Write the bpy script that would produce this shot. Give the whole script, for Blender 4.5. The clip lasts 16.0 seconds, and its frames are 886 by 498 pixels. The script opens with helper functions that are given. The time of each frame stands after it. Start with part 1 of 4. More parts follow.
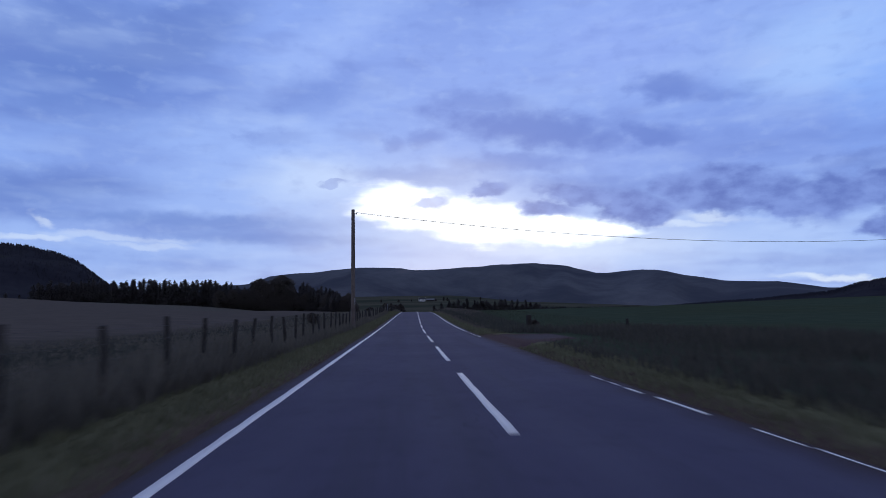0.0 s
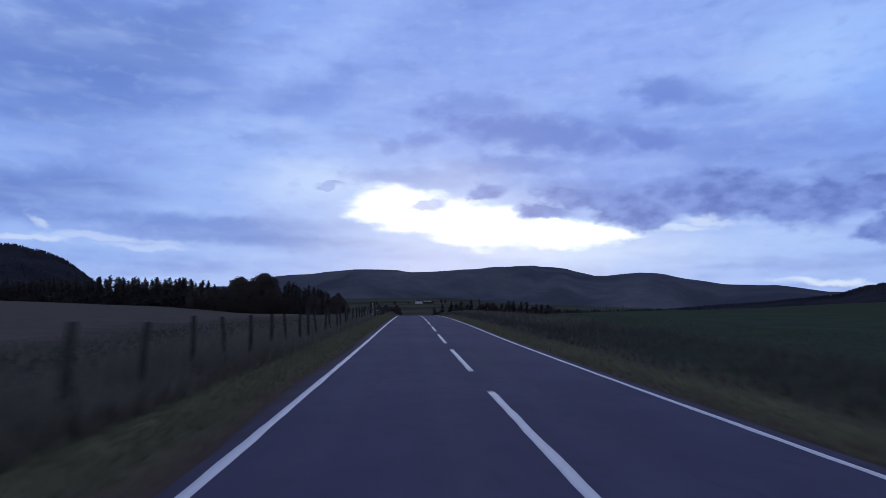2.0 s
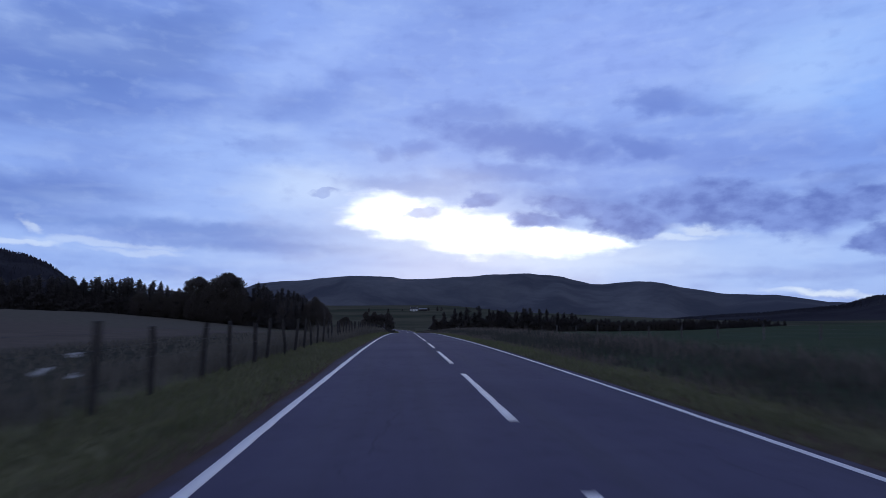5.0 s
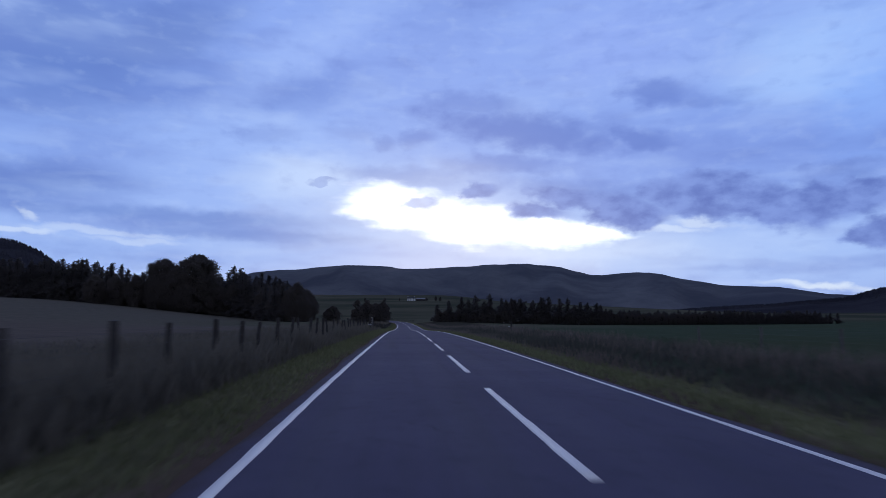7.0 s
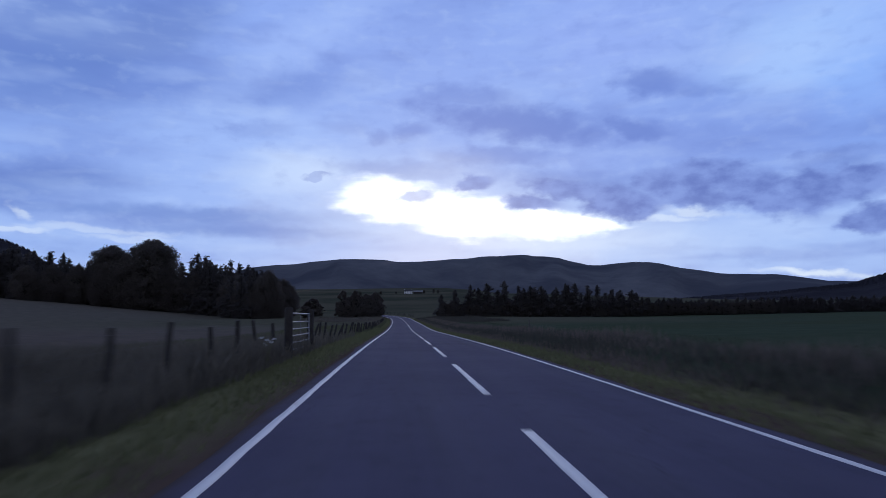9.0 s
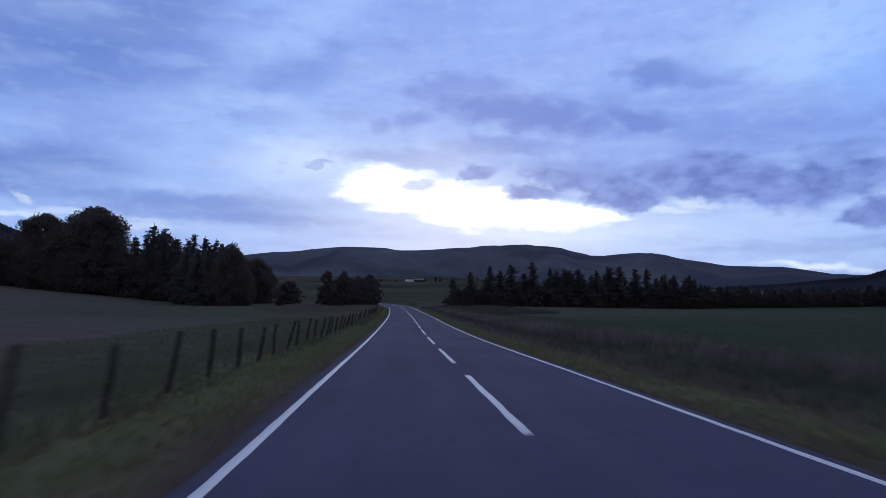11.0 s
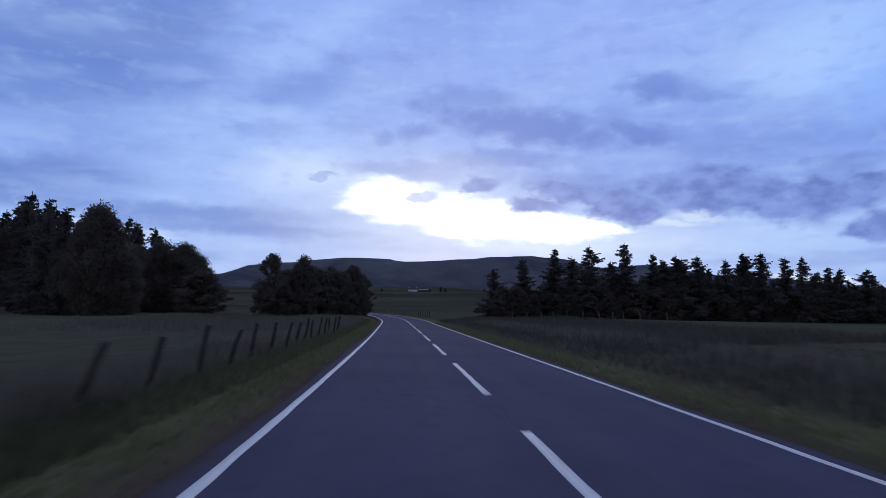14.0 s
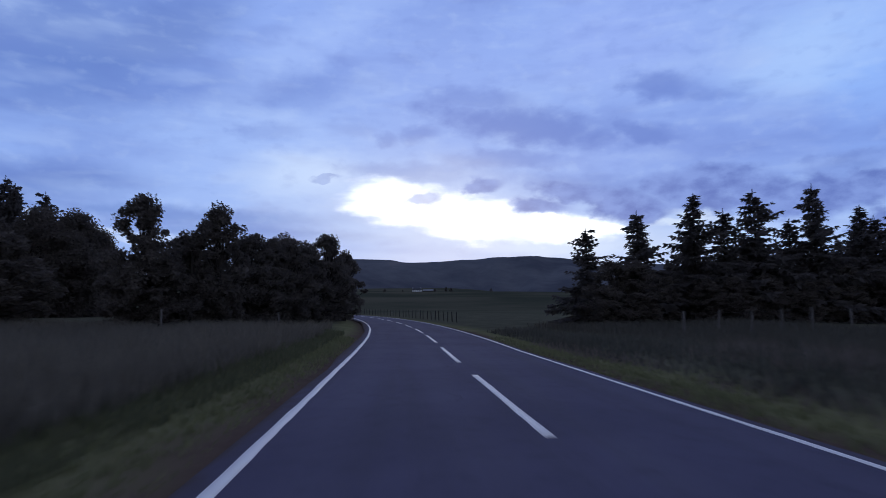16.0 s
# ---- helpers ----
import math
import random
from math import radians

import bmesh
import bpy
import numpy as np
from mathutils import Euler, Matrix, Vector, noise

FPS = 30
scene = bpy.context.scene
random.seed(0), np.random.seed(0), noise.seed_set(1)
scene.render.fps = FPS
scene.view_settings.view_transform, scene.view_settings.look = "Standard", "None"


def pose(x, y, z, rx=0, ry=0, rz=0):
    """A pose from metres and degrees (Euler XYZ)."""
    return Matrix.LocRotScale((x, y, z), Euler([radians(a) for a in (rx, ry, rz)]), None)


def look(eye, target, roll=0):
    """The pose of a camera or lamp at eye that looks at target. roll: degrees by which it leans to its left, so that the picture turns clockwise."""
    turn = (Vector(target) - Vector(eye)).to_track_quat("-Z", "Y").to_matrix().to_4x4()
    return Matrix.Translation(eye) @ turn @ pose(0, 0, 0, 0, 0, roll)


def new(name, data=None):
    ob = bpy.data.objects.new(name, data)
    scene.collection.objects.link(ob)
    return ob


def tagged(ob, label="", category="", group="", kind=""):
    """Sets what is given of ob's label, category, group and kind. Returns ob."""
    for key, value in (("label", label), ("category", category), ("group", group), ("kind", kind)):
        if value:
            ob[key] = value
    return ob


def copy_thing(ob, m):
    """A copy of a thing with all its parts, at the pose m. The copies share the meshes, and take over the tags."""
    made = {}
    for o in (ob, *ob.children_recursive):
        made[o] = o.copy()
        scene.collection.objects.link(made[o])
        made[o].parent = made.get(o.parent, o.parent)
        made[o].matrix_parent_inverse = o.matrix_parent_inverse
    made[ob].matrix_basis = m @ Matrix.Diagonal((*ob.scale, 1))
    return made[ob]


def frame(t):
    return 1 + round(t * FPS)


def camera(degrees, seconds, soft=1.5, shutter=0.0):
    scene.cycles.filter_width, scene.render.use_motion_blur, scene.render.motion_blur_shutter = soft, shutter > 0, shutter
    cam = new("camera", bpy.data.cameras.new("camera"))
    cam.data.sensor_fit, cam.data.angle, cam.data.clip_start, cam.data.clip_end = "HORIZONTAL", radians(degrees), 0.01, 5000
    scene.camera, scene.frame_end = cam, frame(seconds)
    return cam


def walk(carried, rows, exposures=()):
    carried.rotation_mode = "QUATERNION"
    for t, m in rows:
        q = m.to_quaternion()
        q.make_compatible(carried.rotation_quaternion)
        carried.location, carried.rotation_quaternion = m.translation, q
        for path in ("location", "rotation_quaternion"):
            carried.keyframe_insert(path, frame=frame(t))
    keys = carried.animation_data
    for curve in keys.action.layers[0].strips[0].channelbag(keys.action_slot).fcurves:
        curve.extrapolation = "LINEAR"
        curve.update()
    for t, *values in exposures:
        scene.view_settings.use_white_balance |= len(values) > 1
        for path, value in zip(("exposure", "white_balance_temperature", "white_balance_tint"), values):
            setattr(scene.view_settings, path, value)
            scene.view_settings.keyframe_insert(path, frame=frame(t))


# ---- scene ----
cam = camera(71.45, 16.0, soft=0.55, shutter=0.35)
PATH = (
    (0.0, -1.06, 0.44, 1.22, -3.51, 5.68, -0.86),
    (0.5, -1.15, 9.86, 1.22, -3.43, 5.86, -0.65),
    (1.0, -1.24, 19.02, 1.27, -3.30, 5.64, -0.54),
    (1.5, -1.37, 29.08, 1.25, -3.80, 6.08, 0.10),
    (2.0, -1.20, 39.06, 1.33, -3.85, 5.91, -0.58),
    (2.5, -1.10, 49.03, 1.41, -4.08, 6.19, -0.18),
    (3.0, -0.93, 59.51, 1.53, -4.44, 6.55, -0.42),
    (3.5, -0.71, 69.33, 1.66, -4.69, 6.75, -0.60),
    (4.0, -0.53, 78.60, 1.83, -4.51, 6.77, -0.38),
    (6.5, -0.23, 127.81, 2.23, -4.51, 6.00, -0.00),
    (7.0, -0.14, 136.83, 2.20, -4.66, 5.72, 0.11),
    (7.5, 0.02, 146.23, 2.18, -4.71, 5.45, -0.21),
    (8.0, 0.25, 156.38, 2.04, -4.79, 5.44, -0.11),
    (8.5, 0.43, 166.32, 1.94, -4.87, 5.32, -0.19),
    (9.0, 0.68, 176.95, 1.78, -4.95, 5.07, -0.80),
    (11.5, 1.48, 226.05, 0.69, -4.91, 4.01, -0.07),
    (12.0, 1.70, 236.62, 0.35, -4.90, 4.16, -0.18),
    (12.5, 1.90, 246.61, 0.10, -4.78, 4.32, -0.42),
    (13.0, 2.08, 255.72, -0.07, -4.63, 4.39, -0.13),
    (13.5, 2.24, 265.52, -0.25, -4.72, 4.75, -0.24),
    (14.0, 2.41, 275.89, -0.40, -4.64, 5.21, 0.08),
    (14.5, 2.57, 285.91, -0.51, -4.22, 5.06, -0.45),
    (15.0, 2.44, 296.21, -0.63, -4.36, 5.01, 0.15),
    (15.5, 2.50, 306.16, -0.72, -4.27, 5.30, 0.16),
    (16.0, 2.60, 315.39, -0.83, -4.30, 5.33, -0.39),
)
walk(cam, [(t, pose(x, y, z, 90 + p, -r, w)) for t, x, y, z, w, p, r in PATH], exposures=((0.0, 0.0, 6520, 10), (8.0, 0.0, 6520, 10), (9.0, 0.03, 6600, 9), (11.4, 0.11, 6720, 8), (13.5, 0.10, 6740, 8), (16.0, 0.05, 6720, 8.5)))

# ---- sky and light ----
world = bpy.data.worlds.new("dusk_sky")
scene.world = world
world.use_nodes = True
wt = world.node_tree
wt.nodes.clear()


def wire_math(tree, op, a, b=None, c=None):
    n = tree.nodes.new("ShaderNodeMath")
    n.operation = op
    for i, v in enumerate((a, b, c)):
        if v is None:
            continue
        if isinstance(v, (int, float)):
            n.inputs[i].default_value = v
        else:
            tree.links.new(v, n.inputs[i])
    return n.outputs[0]


def wire_range(tree, v, lo, hi, a=0.0, b=1.0, smooth=True):
    n = tree.nodes.new("ShaderNodeMapRange")
    n.interpolation_type = "SMOOTHSTEP" if smooth else "LINEAR"
    n.inputs["From Min"].default_value, n.inputs["From Max"].default_value = lo, hi
    n.inputs["To Min"].default_value, n.inputs["To Max"].default_value = a, b
    tree.links.new(v, n.inputs["Value"])
    return n.outputs["Result"]


def wire_mix(tree, fac, a, b, mode="MIX"):
    n = tree.nodes.new("ShaderNodeMix")
    n.data_type, n.blend_type, n.clamp_factor = "RGBA", mode, True
    for sock, v in ((n.inputs["Factor"], fac), (n.inputs["A"], a), (n.inputs["B"], b)):
        if isinstance(v, (int, float)):
            sock.default_value = v
        elif isinstance(v, tuple):
            sock.default_value = (*v, 1) if len(v) == 3 else v
        else:
            tree.links.new(v, sock)
    for s in n.outputs:
        if s.type == "RGBA":
            return s


def wire_noise(tree, vec, scale, detail=4, rough=0.55, distortion=0.0, lac=2.0):
    n = tree.nodes.new("ShaderNodeTexNoise")
    n.inputs["Scale"].default_value, n.inputs["Detail"].default_value = scale, detail
    n.inputs["Roughness"].default_value, n.inputs["Distortion"].default_value = rough, distortion
    n.inputs["Lacunarity"].default_value = lac
    if vec is not None:
        tree.links.new(vec, n.inputs["Vector"])
    return n


def wire_combine(tree, x, y, z):
    n = tree.nodes.new("ShaderNodeCombineXYZ")
    for i, v in enumerate((x, y, z)):
        if isinstance(v, (int, float)):
            n.inputs[i].default_value = v
        else:
            tree.links.new(v, n.inputs[i])
    return n.outputs[0]


def srgb(r, g, b):
    return tuple(((c / 255 + 0.055) / 1.055) ** 2.4 if c > 10 else c / 3294 for c in (r, g, b))


# cloud patches: azimuth and height in degrees, half width, half height, lean, then the tone (or not) and the weight
TONES = (
    (-27.9, 20.8, 10.5, 5.75, 11.0, (84, 114, 194), 0.75),
    (-13.7, 19.2, 9.2, 2.12, 6.0, (104, 132, 212), 0.75),
    (-19.1, 23.7, 5.9, 2.17, 29.0, (92, 120, 198), 0.6),
    (-7.2, 23.8, 9.8, 2.08, 32.0, (156, 182, 248), 0.75),
    (5.7, 24.2, 13.9, 4.23, 0.0, (140, 166, 240), 0.5),
    (21.1, 23.3, 7.0, 4.11, -6.0, (150, 172, 245), 0.5),
    (36.8, 19.6, 5.9, 3.77, 9.0, (158, 192, 255), 0.75),
    (40.3, 15.5, 3.2, 8.25, -11.0, (134, 172, 250), 0.6),
    (31.9, 13.5, 12.7, 3.21, -9.0, (118, 144, 224), 0.6),
    (21.3, 13.3, 7.8, 2.22, -4.0, (132, 156, 232), 0.4),
)
TONES2 = (
    (-28.2, 13.0, 8.3, 1.73, 4.0, (138, 168, 240), 0.5),
    (-28.8, 10.1, 7.4, 1.39, 3.0, (92, 120, 198), 0.8),
    (-13.0, 13.7, 10.1, 3.92, 4.0, (158, 186, 250), 0.6),
    (-9.0, 12.0, 5.5, 1.91, 3.0, (192, 212, 254), 0.7),
    (-21.6, 9.7, 7.7, 0.66, 0.0, (150, 178, 244), 0.5),
    (-19.4, 8.0, 13.2, 0.72, 0.0, (102, 132, 208), 0.75),
    (-11.9, 6.7, 10.6, 0.65, -2.0, (104, 134, 210), 0.8),
    (0.4, 5.5, 14.4, 0.63, -2.0, (140, 168, 236), 0.6),
    (27.6, 5.0, 14.6, 2.03, 0.0, (166, 192, 248), 0.6),
    (16.1, 5.4, 8.1, 0.72, -1.0, (190, 210, 255), 0.6),
    (-23.5, 4.7, 10.6, 0.74, -1.0, (130, 160, 232), 0.5),
)
MID = (
    (12.6, 16.3, 8.6, 1.61, -8.0, 0.8),
    (7.6, 18.9, 4.0, 0.89, -6.0, 0.5),
    (22.8, 15.2, 2.9, 0.87, -13.0, 0.75),
    (10.5, 13.4, 4.8, 0.77, -1.0, 0.55),
    (24.4, 19.0, 3.1, 1.03, -9.0, 0.7),
    (28.6, 17.9, 3.2, 0.46, -13.0, 0.35),
    (2.2, 15.9, 1.8, 0.71, 1.0, 0.55),
    (-0.7, 15.4, 1.1, 0.56, 1.0, 0.5),
    (-11.6, 15.5, 2.5, 0.78, 4.0, 0.3),
    (0.3, 12.5, 5.3, 0.72, -1.0, 0.6),
    (-2.8, 12.7, 3.1, 0.51, 6.0, 0.3),
    (16.7, 11.0, 6.6, 1.02, -6.0, 0.5),
)
BREAK = (
    (0.2, 9.7, 4.4, 1.82, -3.0, 1),
    (6.7, 8.2, 5.9, 1.89, -8.0, 1),
    (13.3, 7.3, 5.8, 1.14, -5.0, 1),
    (18.1, 7.0, 3.5, 0.51, -8.0, 0.9),
)
BANK = (
    (7.8, 11.2, 1.9, 0.68, -1.0, 0.8),
    (2.2, 9.9, 2.0, 0.70, 8.0, 0.66),
    (-6.7, 11.7, 1.6, 0.18, 2.0, 0.45),
    (13.3, 9.2, 2.5, 0.72, -5.0, 0.85),
    (16.7, 10.2, 3.6, 0.92, -8.0, 0.85),
    (20.9, 8.9, 3.9, 1.51, -9.0, 1),
    (22.6, 8.0, 1.9, 0.8, -3.0, 0.9),
    (25.5, 10.3, 2.4, 1.27, 0.0, 0.95),
    (28.3, 10.4, 3.0, 1.44, -5.0, 1),
)
BANK2 = (
    (28.4, 8.6, 2.7, 0.77, -4.0, 0.9),
    (31.7, 9.3, 3.0, 1.68, -8.0, 1),
    (33.7, 8.1, 2.4, 1.19, -9.0, 1),
    (36.4, 8.6, 3.1, 1.79, 1.0, 1),
    (39.2, 9.0, 2.5, 1.56, 8.0, 1),
    (40.1, 6.0, 2.0, 1.03, 4.0, 0.95),
    (38.2, 10.7, 3.4, 1.13, 3.0, 0.5),
)
RIMS = (
    (-29.4, 7.5, 0.7, 0.26, -45.0, 0.4),
    (-30.6, 6.2, 2.5, 0.21, 2.0, 0.45),
    (-24.8, 6.4, 5.2, 0.23, -1.0, 0.3),
    (-21.9, 5.9, 3.8, 0.23, -1.0, 0.28),
    (27.2, 7.7, 2.5, 0.34, -7.0, 0.45),
    (36.2, 1.9, 3.4, 0.27, -4.0, 0.7),
    (24.9, 7.2, 2.3, 0.25, -3.0, 0.4),
)


def build_sky():
    t = wt
    coord = t.nodes.new("ShaderNodeTexCoord")
    sep = t.nodes.new("ShaderNodeSeparateXYZ")
    t.links.new(coord.outputs["Generated"], sep.inputs[0])
    sx, sy, sz = sep.outputs
    az0 = wire_math(t, "MULTIPLY", wire_math(t, "ARCTAN2", sx, sy), 57.2958)
    el0 = wire_math(t, "MULTIPLY", wire_math(t, "ARCSINE", sz), 57.2958)

    def field(across, up, w, detail, rough, distortion=0.0):
        v = wire_combine(t, wire_math(t, "MULTIPLY", az0, across), wire_math(t, "MULTIPLY", el0, up), w)
        return wire_noise(t, v, 1.0, detail, rough, distortion)

    # drawn-out veils, heaped edges, and fine wisps
    veil = field(0.13, 0.42, 0.0, 3, 0.42)
    puff = field(0.46, 0.74, 4.0, 5, 0.52)
    wisp = field(0.24, 0.95, 9.0, 3, 0.45)
    vs = t.nodes.new("ShaderNodeSeparateColor")
    t.links.new(veil.outputs["Color"], vs.inputs[0])
    ps = t.nodes.new("ShaderNodeSeparateColor")
    t.links.new(puff.outputs["Color"], ps.inputs[0])

    def torn(angle, a, broad, b, small):
        s = wire_math(t, "MULTIPLY", wire_math(t, "SUBTRACT", a, 0.5), broad)
        return wire_math(t, "ADD", wire_math(t, "ADD", angle, s), wire_math(t, "MULTIPLY", wire_math(t, "SUBTRACT", b, 0.5), small))

    place = wire_combine(t, torn(az0, vs.outputs[0], 3.0, ps.outputs[0], 2.2), torn(el0, vs.outputs[1], 0.9, ps.outputs[1], 1.3), 0.0)

    def inside(a, e, ra, re, lean):
        """1 in the middle of a leaning ellipse, 0 on its rim, less beyond."""
        n = t.nodes.new("ShaderNodeMapping")
        n.vector_type = "TEXTURE"
        n.inputs["Location"].default_value = (a, e, 0)
        n.inputs["Rotation"].default_value = (0, 0, radians(lean))
        n.inputs["Scale"].default_value = (ra, re, 1)
        t.links.new(place, n.inputs["Vector"])
        d = t.nodes.new("ShaderNodeVectorMath")
        d.operation = "LENGTH"
        t.links.new(n.outputs[0], d.inputs[0])
        return wire_math(t, "SUBTRACT", 1.0, d.outputs["Value"])

    def mass(rows, rough_by, amount, soft):
        """Several patches as one cloud with a broken rim."""
        rim = wire_math(t, "MULTIPLY", wire_math(t, "SUBTRACT", rough_by, 0.5), amount)
        out = None
        for a, e, ra, re, lean, w in rows:
            m = wire_range(t, wire_math(t, "ADD", inside(a, e, ra, re, lean), rim), -soft, soft, 0.0, w)
            out = m if out is None else wire_math(t, "MAXIMUM", out, m)
        return out

    # clear air far above the clouds, seen through them only faintly
    sky = t.nodes.new("ShaderNodeTexSky")
    sky.sky_type, sky.sun_disc = "NISHITA", False
    sky.sun_elevation, sky.sun_rotation = radians(8.5), radians(5)
    air = t.nodes.new("ShaderNodeBackground")
    air.inputs["Strength"].default_value = 0.06
    t.links.new(sky.outputs[0], air.inputs["Color"])

    # cloud deck: tone by height over the horizon
    ramp = t.nodes.new("ShaderNodeValToRGB")
    t.links.new(wire_math(t, "DIVIDE", el0, 60.0), ramp.inputs[0])
    stops = ((0.0, srgb(160, 186, 244)), (0.10, srgb(152, 179, 242)), (0.20, srgb(142, 170, 240)),
             (0.30, srgb(138, 166, 239)), (0.45, srgb(138, 166, 240)), (1.0, srgb(105, 130, 208)))
    while len(ramp.color_ramp.elements) < len(stops):
        ramp.color_ramp.elements.new(0.5)
    for el_, (p, c) in zip(ramp.color_ramp.elements, stops):
        el_.position, el_.color = p, (*c, 1)
    col = ramp.outputs[0]
    for a, e, ra, re, lean, c, w in TONES + TONES2:
        m = wire_range(t, wire_math(t, "ADD", inside(a, e, ra, re, lean), wire_math(t, "MULTIPLY", wire_math(t, "SUBTRACT", veil.outputs[0], 0.5), 0.9)), -0.6, 0.7, 0.0, w)
        col = wire_mix(t, m, col, srgb(*c))
    # broad drifts, drawn-out veils and mottling all over the deck
    inv = wire_math(t, "DIVIDE", 1.0, wire_math(t, "ADD", wire_math(t, "MAXIMUM", sz, 0.0), 0.10))
    plane = wire_combine(t, wire_math(t, "MULTIPLY", sx, inv), wire_math(t, "MULTIPLY", sy, inv), 0.0)
    big = wire_noise(t, plane, 0.9, 2, 0.45).outputs[0]
    col = wire_mix(t, wire_range(t, big, 0.50, 0.72, 0.0, 0.40), col, srgb(104, 128, 208))
    col = wire_mix(t, wire_range(t, big, 0.46, 0.26, 0.0, 0.35), col, srgb(180, 202, 252))
    for n, lo, hi in ((veil.outputs[0], 0.34, 0.15), (puff.outputs[0], 0.18, 0.12), (wisp.outputs[0], 0.12, 0.10)):
        col = wire_mix(t, wire_range(t, n, 0.52, 0.74, 0.0, lo), col, srgb(100, 124, 204))
        col = wire_mix(t, wire_range(t, n, 0.48, 0.28, 0.0, hi), col, srgb(186, 208, 253))
    # grey-violet masses half-way up
    col = wire_mix(t, mass(MID, puff.outputs[0], 1.1, 0.60), col, srgb(96, 122, 204))
    # glow round the break, pale rims, then the break itself
    col = wire_mix(t, mass(((3.0, 8.8, 11.0, 4.2, -8.0, 0.45), (14.0, 6.5, 12.0, 2.4, -4.0, 0.55)), veil.outputs[0], 1.0, 0.8), col, srgb(212, 225, 255))
    col = wire_mix(t, mass(RIMS, wisp.outputs[0], 2.2, 0.6), col, srgb(226, 236, 255))
    col = wire_mix(t, mass(BREAK, wisp.outputs[0], 1.0, 0.42), col, (1.25, 1.3, 1.5))
    # dark heaped bank in front of it, thicker towards its middle
    body = wire_mix(t, wire_range(t, ps.outputs[2], 0.30, 0.68), srgb(92, 114, 192), srgb(122, 146, 220))
    col = wire_mix(t, mass(BANK, puff.outputs[0], 1.1, 0.36), col, body)
    col = wire_mix(t, mass(BANK2, puff.outputs[0], 1.1, 0.36), col, body)
    # dusk: the sky behind and overhead is darker than the west
    away = wire_range(t, sy, 0.45, -0.35, 0.0, AWAY)
    high = wire_range(t, sz, 0.42, 0.80, 0.0, 0.45)
    dim = wire_math(t, "MULTIPLY", wire_math(t, "SUBTRACT", 1.0, away), wire_math(t, "SUBTRACT", 1.0, high))
    # away from the blue west the deck is a plainer grey
    grey = wire_math(t, "MAXIMUM", wire_range(t, sy, 0.45, -0.35), wire_range(t, sz, 0.46, 0.80))
    dimmed = wire_combine(t, wire_math(t, "MULTIPLY", dim, wire_math(t, "ADD", 0.96, wire_math(t, "MULTIPLY", grey, 0.27))),
                          dim, wire_math(t, "MULTIPLY", dim, wire_math(t, "SUBTRACT", 0.97, wire_math(t, "MULTIPLY", grey, 0.24))))
    col = wire_mix(t, 1.0, col, dimmed, "MULTIPLY")
    deck = t.nodes.new("ShaderNodeBackground")
    deck.inputs["Strength"].default_value = SKY
    t.links.new(col, deck.inputs["Color"])
    add = t.nodes.new("ShaderNodeMixShader")
    add.inputs[0].default_value = 0.93
    t.links.new(air.outputs[0], add.inputs[1])
    t.links.new(deck.outputs[0], add.inputs[2])
    out = t.nodes.new("ShaderNodeOutputWorld")
    t.links.new(add.outputs[0], out.inputs[0])


SKY, AWAY = 1.1, 0.0
build_sky()
sun = new("sun", bpy.data.lights.new("sun", "SUN"))
sun.data.energy, sun.data.angle, sun.data.color = 0.12, radians(14), (1.0, 0.93, 0.86)
sun.matrix_world = look((0, 0, 50), (-0.087 * 50, -50, 50 - 0.155 * 50))

# ---- materials ----


def material(name, rough=0.8, metal=0.0, spec=0.3):
    m = bpy.data.materials.new(name)
    m.use_nodes = True
    b = m.node_tree.nodes["Principled BSDF"]
    b.inputs["Roughness"].default_value, b.inputs["Metallic"].default_value = rough, metal
    b.inputs["Specular IOR Level"].default_value = spec
    return m, m.node_tree, b


def bump(tree, bsdf, height, strength=0.4, dist=0.02):
    n = tree.nodes.new("ShaderNodeBump")
    n.inputs["Strength"].default_value, n.inputs["Distance"].default_value = strength, dist
    tree.links.new(height, n.inputs["Height"])
    tree.links.new(n.outputs[0], bsdf.inputs["Normal"])


def place_of(tree):
    return tree.nodes.new("ShaderNodeNewGeometry").outputs["Position"]


def two_tone(name, dark, light, scale, rough=0.85, grain=8.0, bump_by=0.4, bump_dist=0.02, per="object", spec=0.3, metal=0.0):
    """Two colours mixed by broad noise, with fine grain and a shift from piece to piece."""
    m, t, b = material(name, rough, metal, spec)
    pos = t.nodes.new("ShaderNodeTexCoord").outputs["Object"] if per == "object" else place_of(t)
    n1 = wire_noise(t, pos, scale, 5, 0.6).outputs[0]
    n2 = wire_noise(t, pos, scale * grain, 4, 0.6).outputs[0]
    c = wire_mix(t, wire_range(t, n1, 0.3, 0.7), dark, light)
    c = wire_mix(t, wire_range(t, n2, 0.35, 0.7, 0.0, 0.5), c, tuple(v * 0.55 for v in dark))
    if per == "object":
        r = t.nodes.new("ShaderNodeObjectInfo").outputs["Random"]
        c = wire_mix(t, wire_range(t, r, 0, 1, 0.0, 0.35, False), c, tuple(v * 0.6 for v in light))
    t.links.new(c, b.inputs["Base Color"])
    bump(t, b, n2, bump_by, bump_dist)
    return m


